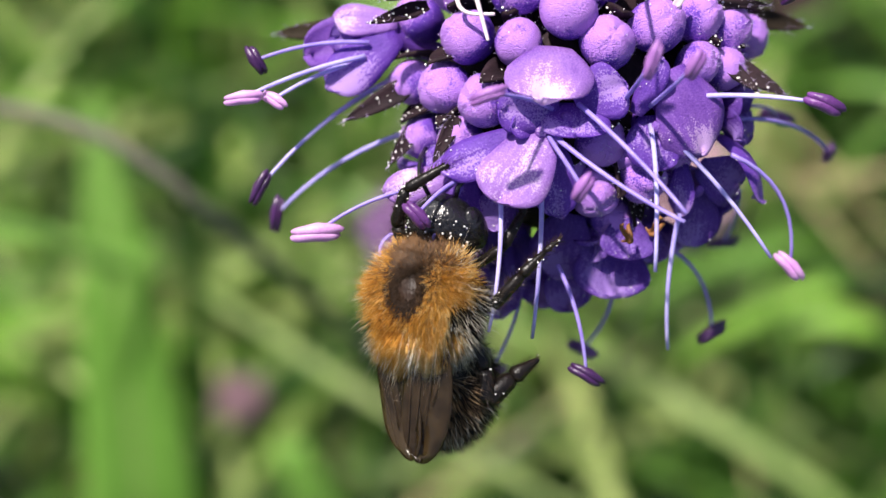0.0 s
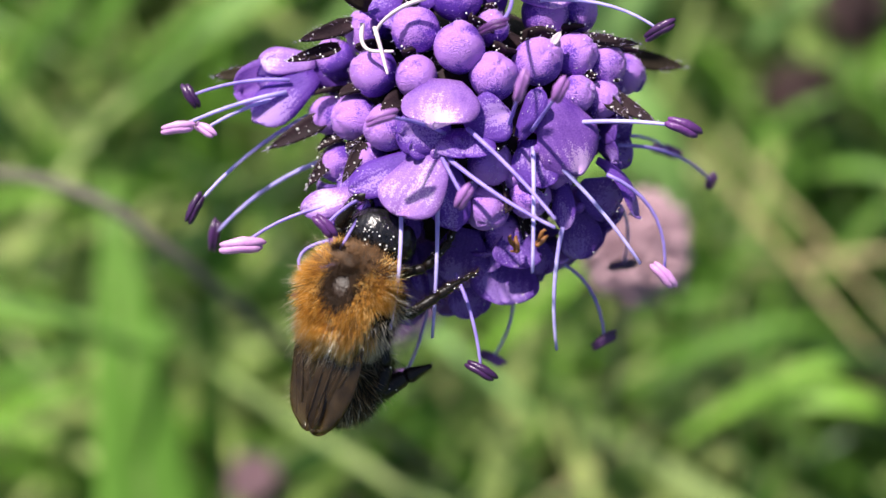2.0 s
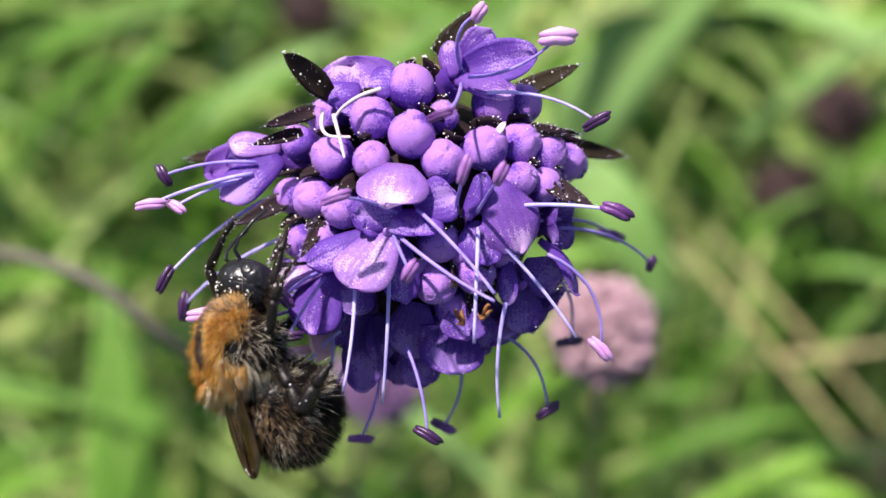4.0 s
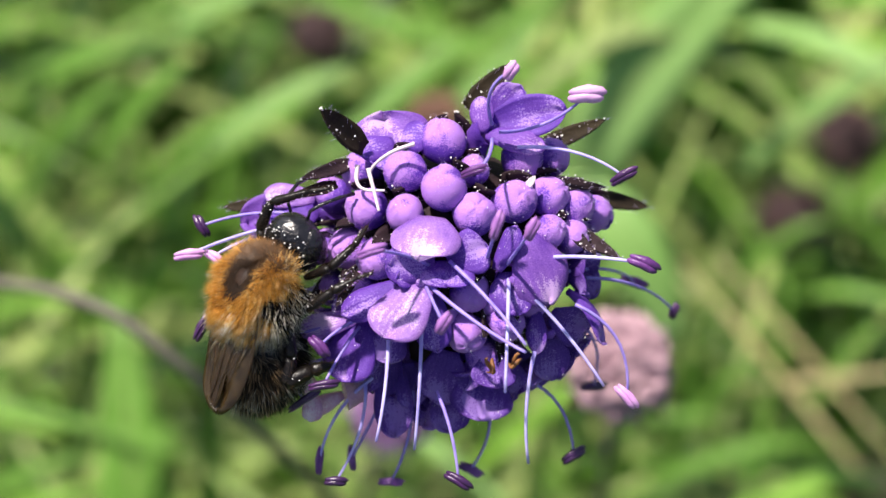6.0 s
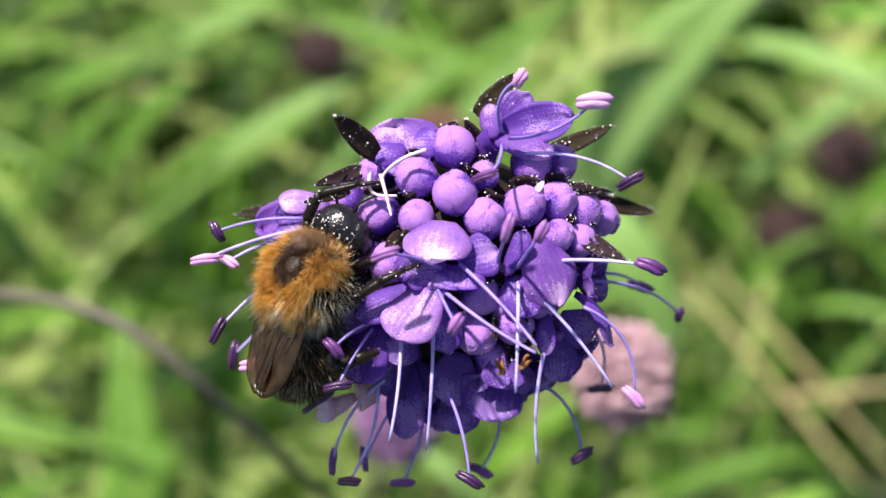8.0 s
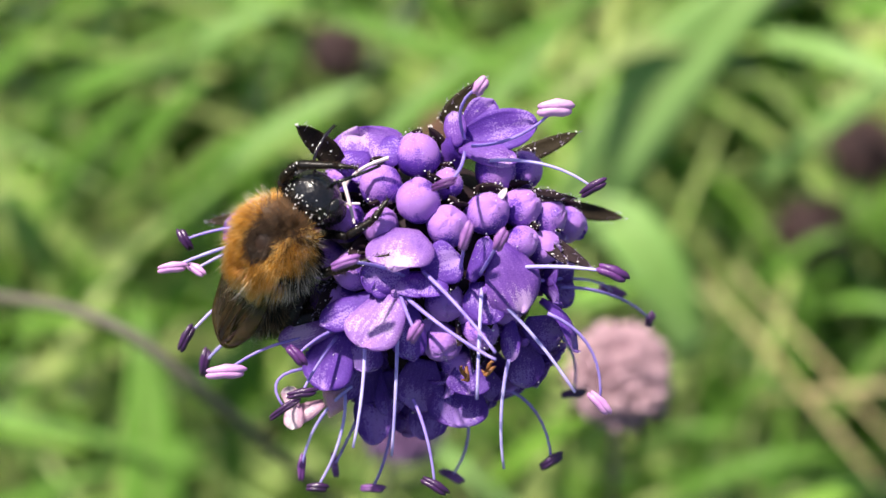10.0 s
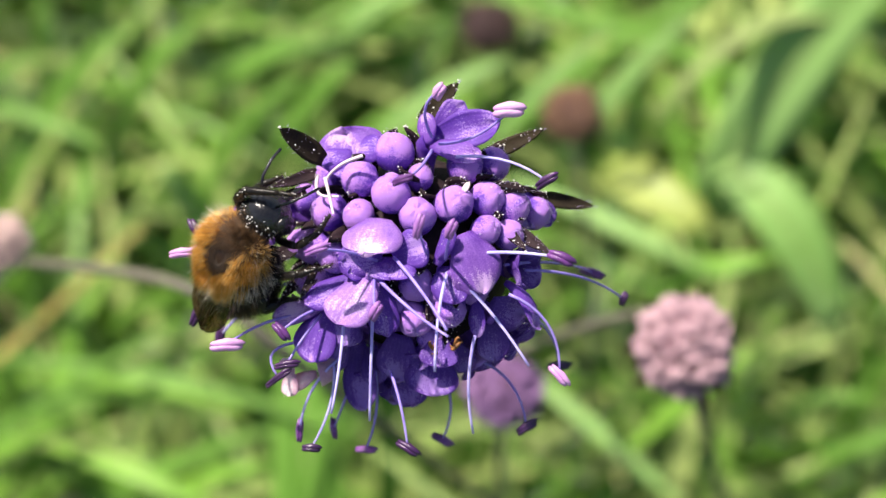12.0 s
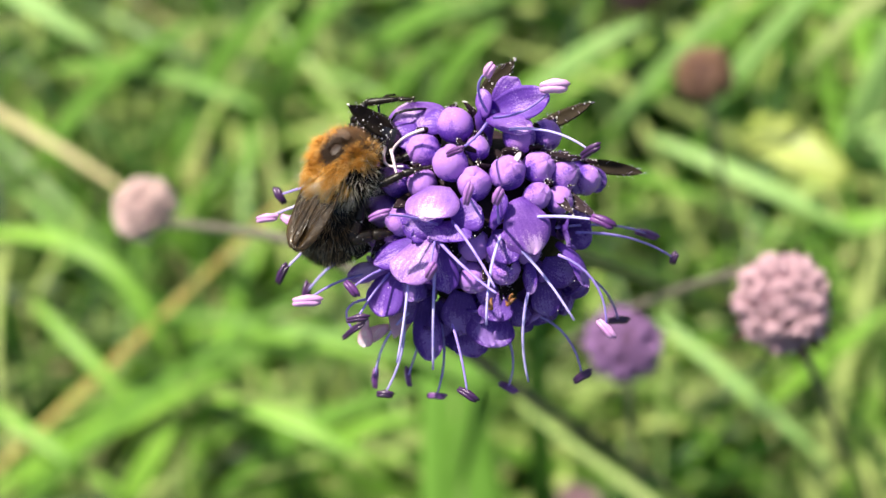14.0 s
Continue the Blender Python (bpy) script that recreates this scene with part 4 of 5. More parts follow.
def stamens(head):
    s = stamen
    s(head, (0.8, 6.4, 6.2), (1.7, 9.0, 9.2), (-0.6, 0.3, 0.3), PINK_ANTHER, (0.6, 0.9, 0.4), 1.2, 0.85)
    s(head, (1.2, 6.0, 6.0), (5.8, 7.9, 8.0), (0.2, -0.5, 0), PINK_ANTHER, (1, 0.02, 0), 2.1, 1.15)
    s(head, (2.2, 5.2, 5.6), (7.9, 3.6, 6.6), (0.3, 0.5, 0), DARK_ANTHER, (0.9, 0.5, 0.3), 1.8, 0.75, PALE_FILAMENT)
    s(head, (0.8, 5.6, 6.4), (-0.3, 3.7, 11.0), (0.2, -0.3, 0.8), PLUM_ANTHER, (0.9, 0.3, 0.3), 1.6, 0.6)
    s(head, (4.0, -0.8, 6.0), (8.9, -1.1, 7.7), (0, 0.15, 0), PLUM_ANTHER, (0.9, -0.4, 0), 1.9, 0.9, PALE_FILAMENT, 0.15)
    s(head, (5.0, -1.6, 4.0), (9.9, -2.5, -6.0), (0.5, 0.4, 0), PLUM_ANTHER, (0.9, -0.3, 0), 1.9, 0.8)
    s(head, (6.2, -2.0, 3.0), (12.1, -4.2, -4.1), (0.4, 0.5, 0), DARK_ANTHER, (0.35, 0.8, 0.2), 1.1, 0.7)
    s(head, (5.4, -3.4, 5.4), (8.4, -8.6, 3.9), (0.9, 0.6, 0), PINK_ANTHER, (0.7, -0.8, 0), 1.8, 0.8)
    s(head, (2.1, -2.1, 6.3), (6.8, -7.7, 7.3), (0.1, 0.3, 0), None, mat=PALE_FILAMENT, thick=0.145)
    s(head, (6.4, -5.0, 1.0), (7.5, -9.0, -7.0), (0.4, 0.3, 0), DARK_ANTHER, (1, 0.05, 0), 1.8, 0.75)
    s(head, (2.0, -7.6, 1.5), (5.8, -12.5, -0.9), (0.8, 0.8, 0), DARK_ANTHER, (0.85, 0.5, 0), 1.7, 0.8)
    s(head, (0.6, -8.6, 2.0), (-0.2, -13.7, -3.2), (0.6, 0, 0), PLUM_ANTHER, (0.85, -0.45, 0), 1.7, 0.75)
    s(head, (-2.2, -8.2, 5.2), (-1.0, -13.0, 5.9), (0.2, 0.2, 0.4), DARK_ANTHER, (0.85, -0.5, 0.1), 1.8, 0.75)
    s(head, (-3.6, -8.4, 3.0), (-4.9, -14.0, -0.2), (0.4, 0, 0), PLUM_ANTHER, (1, -0.05, 0), 1.6, 0.65)
    s(head, (-6.2, -7.8, 3.4), (-7.9, -13.5, 2.9), (0.5, 0, 0), DARK_ANTHER, (1, -0.05, 0), 1.4, 0.7, PALE_FILAMENT)
    s(head, (-5.8, -7.6, 3.6), (-8.9, -12.5, 1.9), (-0.5, 0.3, 0), PLUM_ANTHER, (0.1, 1, 0), 1.7, 0.6, PALE_FILAMENT)
    s(head, (-5.0, -8.4, 2.0), (-7.2, -12.7, -0.8), (0, 0, 0), PLUM_ANTHER, (-0.1, 1, 0), 1.6, 0.6)
    # long bare filaments that hang in front
    s(head, (-4.8, -4.3, 6.6), (-5.4, -10.6, 8.0), (0.2, 0, 0.4), None, mat=PALE_FILAMENT, thick=0.14)
    s(head, (-3.0, -3.6, 6.4), (-3.4, -11.3, 6.0), (0.1, 0, 0.6), None, mat=PALE_FILAMENT, thick=0.145)
    s(head, (1.7, -2.0, 6.4), (1.4, -7.8, 10.0), (0.0, 0.5, 1.0), None, mat=PALE_FILAMENT, thick=0.145)
    s(head, (3.2, -6.0, 5.0), (2.9, -12.3, 4.0), (-0.3, 0, 0.4), None, mat=PALE_FILAMENT, thick=0.145)
    s(head, (-2.6, -2.3, 7.1), (2.4, -5.6, 11.2), (0.1, -0.3, 0), None, thick=0.145)
    s(head, (-1.5, -1.0, 7.3), (2.4, -5.2, 11.6), (0.1, 0.1, 0), None, thick=0.145)
    s(head, (-2.8, -2.3, 7.0), (-1.8, -4.1, 12.0), (0, 0, 0.3), MAUVE_ANTHER, (0.5, 0.8, 0.3), 1.4, 0.8)
    s(head, (0.5, -0.9, 6.8), (0.9, 0.9, 12.4), (0, 0, 0.2), MAUVE_ANTHER, (0.3, 0.9, 0.2), 1.7, 0.7)
    s(head, (1.6, -1.2, 6.6), (2.7, 0.7, 11.6), (0, 0, 0.2), MAUVE_ANTHER, (0.4, 0.8, 0.3), 1.4, 0.8)
    s(head, (-2.6, -1.2, 7.1), (-5.5, -0.4, 11.2), (0, 0.2, 0), MAUVE_ANTHER, (0.9, 0.3, 0), 1.7, 0.7)
    # the side on which the bee feeds
    s(head, (-10.6, 1.0, 3.0), (-15.9, -0.7, 4.8), (0, 0.2, 0), PINK_ANTHER, (0.95, 0.1, 0), 1.8, 0.75, PALE_FILAMENT, 0.15)
    s(head, (-10.8, 0.8, 2.6), (-14.6, -0.8, 4.4), (0, 0.2, 0), PINK_ANTHER, (0.7, -0.4, 0.4), 1.4, 0.7, PALE_FILAMENT, 0.15)
    s(head, (-10.4, 1.6, 3.0), (-15.4, 0.9, 3.4), (0, 0.3, 0), DARK_ANTHER, (-0.5, 0.9, 0), 1.5, 0.75)
    s(head, (-8.8, 0.2, 1.0), (-15.4, -4.8, 3.3), (-0.3, 0.4, 0), DARK_ANTHER, (0.5, 0.9, 0), 1.8, 0.75, PALE_FILAMENT, 0.15)
    s(head, (-8.6, -2.4, 2.0), (-15.0, -6.5, -0.8), (-0.3, 0.4, 0), DARK_ANTHER, (0.2, 1, 0.1), 1.9, 0.8, PALE_FILAMENT, 0.15)
    s(head, (-6.8, -4.6, 5.0), (-12.8, -6.6, 5.4), (-0.2, 0.5, 0), PINK_ANTHER, (1, 0.05, 0), 2.4, 1.0)
    s(head, (-6.4, -4.2, 6.2), (-8.4, -5.5, 8.5), (0, 0.2, 0), PLUM_ANTHER, (0.6, -0.7, 0), 1.5, 0.8)
    s(head, (-6.4, -4.6, 6.0), (-8.2, -7.6, 8.0), (0, 0.2, 0), DARK_ANTHER, (0.97, 0.15, 0), 1.8, 0.65)
    s(head, (-6.8, -6.4, 4.4), (-9.5, -8.7, 5.0), (-1.6, 0.6, 0), DARK_ANTHER, (0.83, 0.55, 0.1), 2.4, 0.55)


def dust(head):
    """Pollen grains on buds, petals and scales, a pale flake, two brown bits and the withered styles of spent florets."""
    rng = random.Random(31)
    bm = bmesh.new()
    for p in rng.sample(SKIN, 420):
        bmesh.ops.create_icosphere(bm, subdivisions=1, radius=rng.uniform(0.018, 0.045) * MM, matrix=Matrix.Translation(p + Vector((rng.gauss(0, 0.08), rng.gauss(0, 0.08), 0.02)) * MM))
    for p in rng.sample(SPOTS, 1300):
        bmesh.ops.create_icosphere(bm, subdivisions=1, radius=rng.choice((0.02, 0.03, 0.055)) * rng.uniform(0.8, 1.2) * MM, matrix=Matrix.Translation(p + Vector((rng.gauss(0, 0.07), 0.02 + rng.gauss(0, 0.07), 0.03)) * MM))
    tagged(part("pollen", bm, POLLEN, head), "pale pollen grains", kind="stuff")
    for pts in (((-3.4, 5.3, 7.2), (-4.6, 4.9, 7.4), (-5.6, 4.2, 7.0), (-5.9, 3.6, 6.6)), ((-6.5, 4.2, 6.2), (-6.6, 3.3, 6.4), (-6.2, 2.8, 6.6), (-5.0, 2.8, 6.9)), ((-5.9, 4.0, 6.8), (-5.6, 2.9, 7.0), (-5.3, 1.7, 7.2))):
        bm = bmesh.new()
        line = [Vector(p) * MM for p in pts]
        for _ in range(3):
            line = [line[0]] + [a.lerp(b, u) for a, b in zip(line, line[1:]) for u in (0.25, 0.75)] + [line[-1]]
        tube(bm, line, [(0.13 - 0.06 * i / len(line)) * MM for i in range(len(line))], 6)
        part("style", bm, STYLE, head)
    for x, y, z, a in ((0.75, -6.7, 6.0, 80), (2.1, -6.5, 5.6, 25)):
        bm = bmesh.new()
        m = Matrix.Translation(Vector((x, y, z)) * MM) @ Matrix.Rotation(radians(a), 4, "Z")
        for side in (-1, 1):
            curl = [m @ (Vector((0.42 * math.cos(q), side * 0.11 + (0.16 + 0.06 * side) * math.sin(2 * q), 0.24 * math.sin(q * 1.3 + side))) * MM) for q in [0.3 + 0.42 * k for k in range(8)]]
            tube(bm, curl, [r * MM for r in (0.03, 0.09, 0.11, 0.13, 0.10, 0.12, 0.07, 0.03)], 8)
        part("withered_bit", bm, BROWN_BIT, head, "curled orange brown scrap")
    bm = bmesh.new()
    blade_sheet(bm, Matrix.Rotation(radians(-35), 4, "Z"), 0.8 * MM, 0.45 * MM, 0.3, 0.4, 0.3, 0.0001, 5, 4)
    flake = part("flake", bm, STYLE, head)
    flake.location = Vector((2.7, 3.0, 6.2)) * MM
    cam.data.dof.focus_object = flake


flower = flower_head()
bracts(flower)
open_florets(flower)
stamens(flower)
dust(flower)


# ---- the bee ----
def fur(name, bee, count, centre, radii, keep, length, mat, comb=(0, -0.7, 0), thick=0.02, seed=1, clump=0.45):
    """Tapered hairs on an ellipsoid, in tufts: keep(unit vector) gives each one's share of the full length, or 0 for
    none; millimetres, combed one way."""
    rng = random.Random(seed)
    verts, faces = [], []
    c, comb = Vector(centre), Vector(comb)
    made = 0
    while made < count:
        d = Vector((rng.gauss(0, 1), rng.gauss(0, 1), rng.gauss(0, 1))).normalized()
        share = float(keep(d, rng))
        if share <= 0:
            continue
        made += 1
        p = c + Vector((d.x * radii[0], d.y * radii[1], d.z * radii[2]))
        tuft = noise.noise_vector(p * 1.5 + Vector((seed, 0, 0))) + 0.45 * noise.noise_vector(p * 4.5 + Vector((0, seed, 0)))
        way = (d + comb * rng.uniform(0.6, 1.0) + tuft * clump + Vector((rng.gauss(0, 0.1), rng.gauss(0, 0.1), rng.gauss(0, 0.1)))).normalized()
        ln = rng.uniform(*length) * share
        a = way.orthogonal().normalized()
        b = way.cross(a)
        k = len(verts)
        mid = p + way * ln * 0.55 + comb * 0.05 * ln
        tip = mid + (way + comb * 0.35 + tuft * clump * 0.5).normalized() * ln * 0.45
        for q in (0, 2.0944, 4.18879):
            verts.append((p + thick * (math.cos(q) * a + math.sin(q) * b)) * MM)
        for q in (0, 2.0944, 4.18879):
            verts.append((mid + thick * 0.7 * (math.cos(q) * a + math.sin(q) * b)) * MM)
        verts.append(tip * MM)
        for i in range(3):
            j = (i + 1) % 3
            faces += [(k + i, k + j, k + 3 + j, k + 3 + i), (k + 3 + i, k + 3 + j, k + 6)]
    ob = mesh_part(name, verts, faces, mat, bee, "", True)
    ob.data.attributes.new("along", "FLOAT", "POINT").data.foreach_set("value", [0.0, 0.0, 0.0, 0.6, 0.6, 0.6, 1.0] * made)
    return ob


def wing(bee, side, spread, tilt, length, width):
    """A smoky wing with its veins, from its root on the thorax, folded back along the body."""
    root = Matrix.Translation((side * 1.5 * MM, -0.85 * MM, (1.42 + 0.1 * side) * MM)) @ Matrix.Rotation(radians(180 + side * spread), 4, "Z") @ Matrix.Rotation(radians(-tilt), 4, "X") @ Matrix.Rotation(radians(side * -14), 4, "Y")
    bm = bmesh.new()
    petal_sheet(bm, root, length * MM, width * MM, 0.06, 0.12, 5 + side, 0.30, 0.66, 0.00003, 16, 10)
    w = part("wing", bm, WING, bee, "smoky brown see-through wing")
    for off, reach in ((0.42, 0.92), (0.2, 0.8), (-0.05, 0.72), (-0.28, 0.6)):
        bm = bmesh.new()
        pts = [root @ (Vector((off * width * min(1, 2.4 * u) * (1 - 0.5 * u * u), length * reach * u, 0.12 * length * u * u * reach * 0.5 + 0.05)) * MM) for u in [i / 7 for i in range(8)]]
        tube(bm, pts, 0.028 * MM, 5)
        part("vein", bm, VEIN, w)
    return w


def leg(bee, points, radii, name="leg"):
    bm = bmesh.new()
    pts = [Vector(p) * MM for p in points]
    for (a, b), (ra, rb) in zip(zip(pts, pts[1:]), zip(radii, radii[1:])):
        tube(bm, [a.lerp(b, u) for u in (0, 0.15, 0.5, 0.85, 1)], [r * MM for r in (ra * 0.8, ra * 1.1, (ra + rb) / 2 * 1.1, rb * 1.1, rb * 0.8)], 7)
    limb = part(name, bm, LEG_SKIN, bee)
    rng = random.Random(len(points))
    verts, faces = [], []
    for a, b, ra, rb in zip(pts, pts[1:], radii, radii[1:]):
        way = (b - a).normalized()
        for _ in range(int(70 * (b - a).length / MM)):
            u = rng.random()
            out = Vector((rng.gauss(0, 1), rng.gauss(0, 1), rng.gauss(0, 1)))
            out = (out - way * out.dot(way)).normalized()
            p = a.lerp(b, u) + out * (ra + (rb - ra) * u) * 0.95 * MM
            tip = p + (out * 0.7 + way * rng.uniform(0.3, 0.9)) * rng.uniform(0.15, 0.45) * MM
            side = out.cross(way) * 0.016 * MM
            k = len(verts)
            verts += [p + side, p - side, p + way * 0.03 * MM, tip]
            faces += [(k, k + 1, k + 3), (k + 1, k + 2, k + 3), (k + 2, k, k + 3)]
    ob = mesh_part("leg_hair", verts, faces, DARK_FUR, limb)
    ob.data.attributes.new("along", "FLOAT", "POINT").data.foreach_set("value", [0.0, 0.0, 0.0, 1.0] * (len(verts) // 4))
    return limb


def build_bee():
    bee = thing("bumblebee", Matrix.Identity(4), "ginger-furred carder bumblebee feeding on the violet flower head", "bee")
    bee.scale = (0.95, 0.95, 0.95)
    bm = bmesh.new()
    ball(bm, Matrix.Diagonal((2.1 * MM, 2.25 * MM, 2.02 * MM, 1)), 32, 22)
    thorax = part("thorax", bm, BALD, bee, "brown thorax with a bald shiny patch")
    bm = bmesh.new()
    ball(bm, Matrix.Translation((0, 3.3 * MM, -0.9 * MM)) @ Matrix.Rotation(radians(-35), 4, "X") @ Matrix.Diagonal((1.75 * MM, 1.5 * MM, 1.9 * MM, 1)), 20, 14)
    skull = part("head", bm, CHITIN, bee, "shiny black head dusted with pollen")
    for s in (-1, 1):
        bm = bmesh.new()
        ball(bm, Matrix.Translation((s * 1.45 * MM, 3.5 * MM, -1.1 * MM)) @ Matrix.Rotation(radians(-35), 4, "X") @ Matrix.Diagonal((0.5 * MM, 0.75 * MM, 1.2 * MM, 1)), 14, 10)
        part("eye", bm, CHITIN, skull)
        bm = bmesh.new()
        tube(bm, [Vector(p) * MM for p in ((s * 0.5, 4.4, -0.6), (s * 0.9, 5.2, 0.0), (s * 1.3, 5.8, -0.2), (s * 1.7, 6.6, -0.9), (s * 1.9, 7.2, -1.7))], [0.11 * MM] * 5, 6)
        part("antenna", bm, CHITIN, skull)
    rng = random.Random(8)
    bm = bmesh.new()
    for _ in range(90):
        d = Vector((rng.gauss(0, 0.6), rng.gauss(0.3, 0.6), abs(rng.gauss(0.3, 0.6)))).normalized()
        p = Vector((d.x * 1.72, 3.3 + d.y * 1.5, -0.8 + d.z * 1.75))
        bmesh.ops.create_icosphere(bm, subdivisions=1, radius=rng.uniform(0.03, 0.065) * MM, matrix=Matrix.Translation(p * MM))
    tagged(part("pollen", bm, POLLEN, skull), "pale pollen grains", kind="stuff")
    bm = bmesh.new()
    tube(bm, [Vector(p) * MM for p in ((0, 4.0, -1.9), (0, 4.6, -3.0), (0, 4.7, -4.4))], [0.28 * MM, 0.18 * MM, 0.1 * MM], 6)
    part("tongue", bm, CHITIN, skull)
    # the abdomen bends down from the waist
    bend = Matrix.Translation((0, -1.9 * MM, -0.4 * MM)) @ Matrix.Rotation(radians(52), 4, "X")
    bm = bmesh.new()
    ball(bm, bend @ Matrix.Translation((0, -2.8 * MM, 0)) @ Matrix.Diagonal((2.0 * MM, 3.0 * MM, 1.85 * MM, 1)), 24, 18)
    abdomen = part("abdomen", bm, CHITIN, bee, "dark banded abdomen with pale hair")
    mid = bend @ Vector((0, -2.8 * MM, 0)) / MM
    turn = bend.to_3x3()

    def on_belly(lo, hi):
        def keep(d, rng):
            y = (turn.inverted() @ d).y
            return lo < y + rng.gauss(0, 0.06) < hi
        return keep

    back = turn @ Vector((0, -0.9, 0))
    belly = (2.0, 2.5, 2.3)
    fur("fur", bee, 2600, mid, belly, on_belly(0.1, 1.0), (0.5, 1.0), BLACK_FUR, back, 0.018, 4)
    fur("fur", bee, 480, mid, belly, on_belly(0.5, 0.72), (0.8, 1.3), GREY_FUR, back, 0.016, 3, 0.9)
    fur("fur", bee, 420, mid, belly, on_belly(-0.16, 0.04), (1.0, 1.7), GREY_FUR, back, 0.017, 5, 0.9)
    fur("fur", bee, 2000, mid, belly, lambda d, rng: (turn.inverted() @ d).z > 0.15 + rng.gauss(0, 0.15), (0.6, 1.15), TAN_FUR, back, 0.015, 33, 0.6)
    fur("fur", bee, 2400, mid, belly, on_belly(-0.5, 0.12), (0.6, 1.2), BLACK_FUR, back, 0.018, 26)
    fur("fur", bee, 3000, mid, belly, on_belly(-1.0, -0.35), (0.6, 1.1), BLACK_FUR, back, 0.018, 6)

    def ring(d):
        """How far out from the bald patch on the top of the thorax: 1 at the rim of the dark hair round it."""
        return math.hypot(d.x / 0.45, (d.y - 0.13) / 0.52) if d.z > 0 else 9.0

    def off_root(d):
        """How far from the wing roots, which are dark: 1 at the rim of the dark spot."""
        return (1 - d.dot(Vector((math.copysign(0.92, d.x), -0.22, 0.32)).normalized())) / 0.062

    def low_edge(d):
        """The height down to which the ginger mane hangs; lower behind the neck than at the back."""
        return 0.22 - 0.12 * max(0.0, -d.y)

    def mane(d, rng):
        r = ring(d)
        if d.z < low_edge(d) + rng.gauss(0, 0.06) or r < 1.0 + rng.gauss(0, 0.10) or off_root(d) < 1 + rng.gauss(0, 0.15) or d.y > 0.22 + 0.45 * abs(d.x) + rng.gauss(0, 0.12):
            return 0
        return min(1.0, 0.45 + 0.9 * (r - 0.95))

    def collar(d, rng):
        r = ring(d)
        return 0 if d.y < 0.25 + rng.gauss(0, 0.12) or d.z < 0.0 or r < 0.85 + rng.gauss(0, 0.1) else min(1.0, 0.45 + 0.8 * (r - 0.8))

    def rim(d, rng):
        return 0 if not 0.55 + rng.gauss(0, 0.1) < ring(d) < 1.28 + 0.2 * d.y + rng.gauss(0, 0.12) else 0.5 + 0.5 * ring(d)

    def pleura(d, rng):
        return -0.85 < d.z < low_edge(d) + 0.04 + rng.gauss(0, 0.06) and d.y < 0.45 and abs(d.x) > 0.45

    core, flank = (2.1, 2.25, 2.0), (2.05, 2.2, 1.95)
    # a dense undercoat and longer hairs over it
    fur("fur", bee, 9000, (0, 0, 0), core, mane, (0.45, 0.85), ORANGE_FUR, (0, -0.7, 0.0), 0.022, 7, 0.35)
    fur("fur", bee, 7000, (0, 0, 0), core, mane, (0.9, 1.55), ORANGE_FUR, (0, -0.75, 0.0), 0.014, 31, 0.5)
    fur("fur", bee, 900, (0, 0, 0), core, mane, (0.7, 1.2), BROWN_FUR, (0, -0.6, 0.0), 0.014, 22)
    fur("fur", bee, 4200, (0, 0, 0), core, collar, (0.5, 1.0), BROWN_FUR, (0, -0.3, 0.1), 0.018, 18)
    fur("fur", bee, 1300, (0, 0, 0), core, lambda d, rng: collar(d, rng) if abs(d.x) > 0.45 else 0, (0.7, 1.3), ORANGE_FUR, (0, -0.3, 0.1), 0.014, 19)
    fur("fur", bee, 1500, (0, 0, 0), core, lambda d, rng: collar(d, rng) if d.y > 0.6 else 0, (0.5, 0.9), DARK_FUR, (0, -0.2, 0.1), 0.018, 24)
    fur("fur", bee, 4200, (0, 0, 0), core, rim, (0.25, 0.65), DARK_FUR, (0, -0.6, -0.1), 0.016, 17)
    fur("fur", bee, 1100, (0, 0, 0), core, lambda d, rng: 0.7 if 0.5 + rng.gauss(0, 0.08) < ring(d) < 0.85 else 0, (0.2, 0.55), DARK_FUR, (0, -0.9, -0.1), 0.014, 23)
    # the tufts at the back of the thorax, and long pale hairs over the wing roots
    fur("fur", bee, 3400, (0, 0, 0), core, lambda d, rng: d.y < -0.6 and d.z > 0.2 and abs(d.x) < 0.62, (1.0, 1.8), ORANGE_FUR, (0, -0.9, 0.15), 0.017, 25, 0.7)
    fur("fur", bee, 110, (0, 0, 0), core, lambda d, rng: d.y < -0.5 and d.z > 0.2, (1.6, 2.6), PALE_FUR, (0, -1.2, 0.1), 0.011, 27, 0.5)
    fur("fur", bee, 1700, (0, 0, 0), core, lambda d, rng: off_root(d) < 1.1 + rng.gauss(0, 0.12), (0.3, 0.7), BLACK_FUR, (0, -0.8, -0.2), 0.02, 28)
    # dark flanks with pale tips, whitest low at the back
    fur("fur", bee, 5200, (0, 0, 0), flank, pleura, (0.6, 1.3), BLACK_FUR, (0, -0.6, -0.2), 0.018, 20)
    fur("fur", bee, 650, (0, 0, 0), flank, pleura, (1.0, 1.8), GREY_FUR, (0, -0.7, -0.15), 0.016, 8, 0.9)
    fur("fur", bee, 420, (0, 0, 0), flank, lambda d, rng: pleura(d, rng) and d.y < -0.45, (1.2, 1.9), PALE_FUR, (0, -0.8, 0.0), 0.015, 32, 0.6)
    fur("fur", bee, 2000, (0, 0, 0), flank, lambda d, rng: -0.9 < d.z < 0.2 and d.y < 0.1 and abs(d.x) < 0.6, (0.7, 1.2), DARK_FUR, (0, -0.8, 0.0), 0.018, 30)
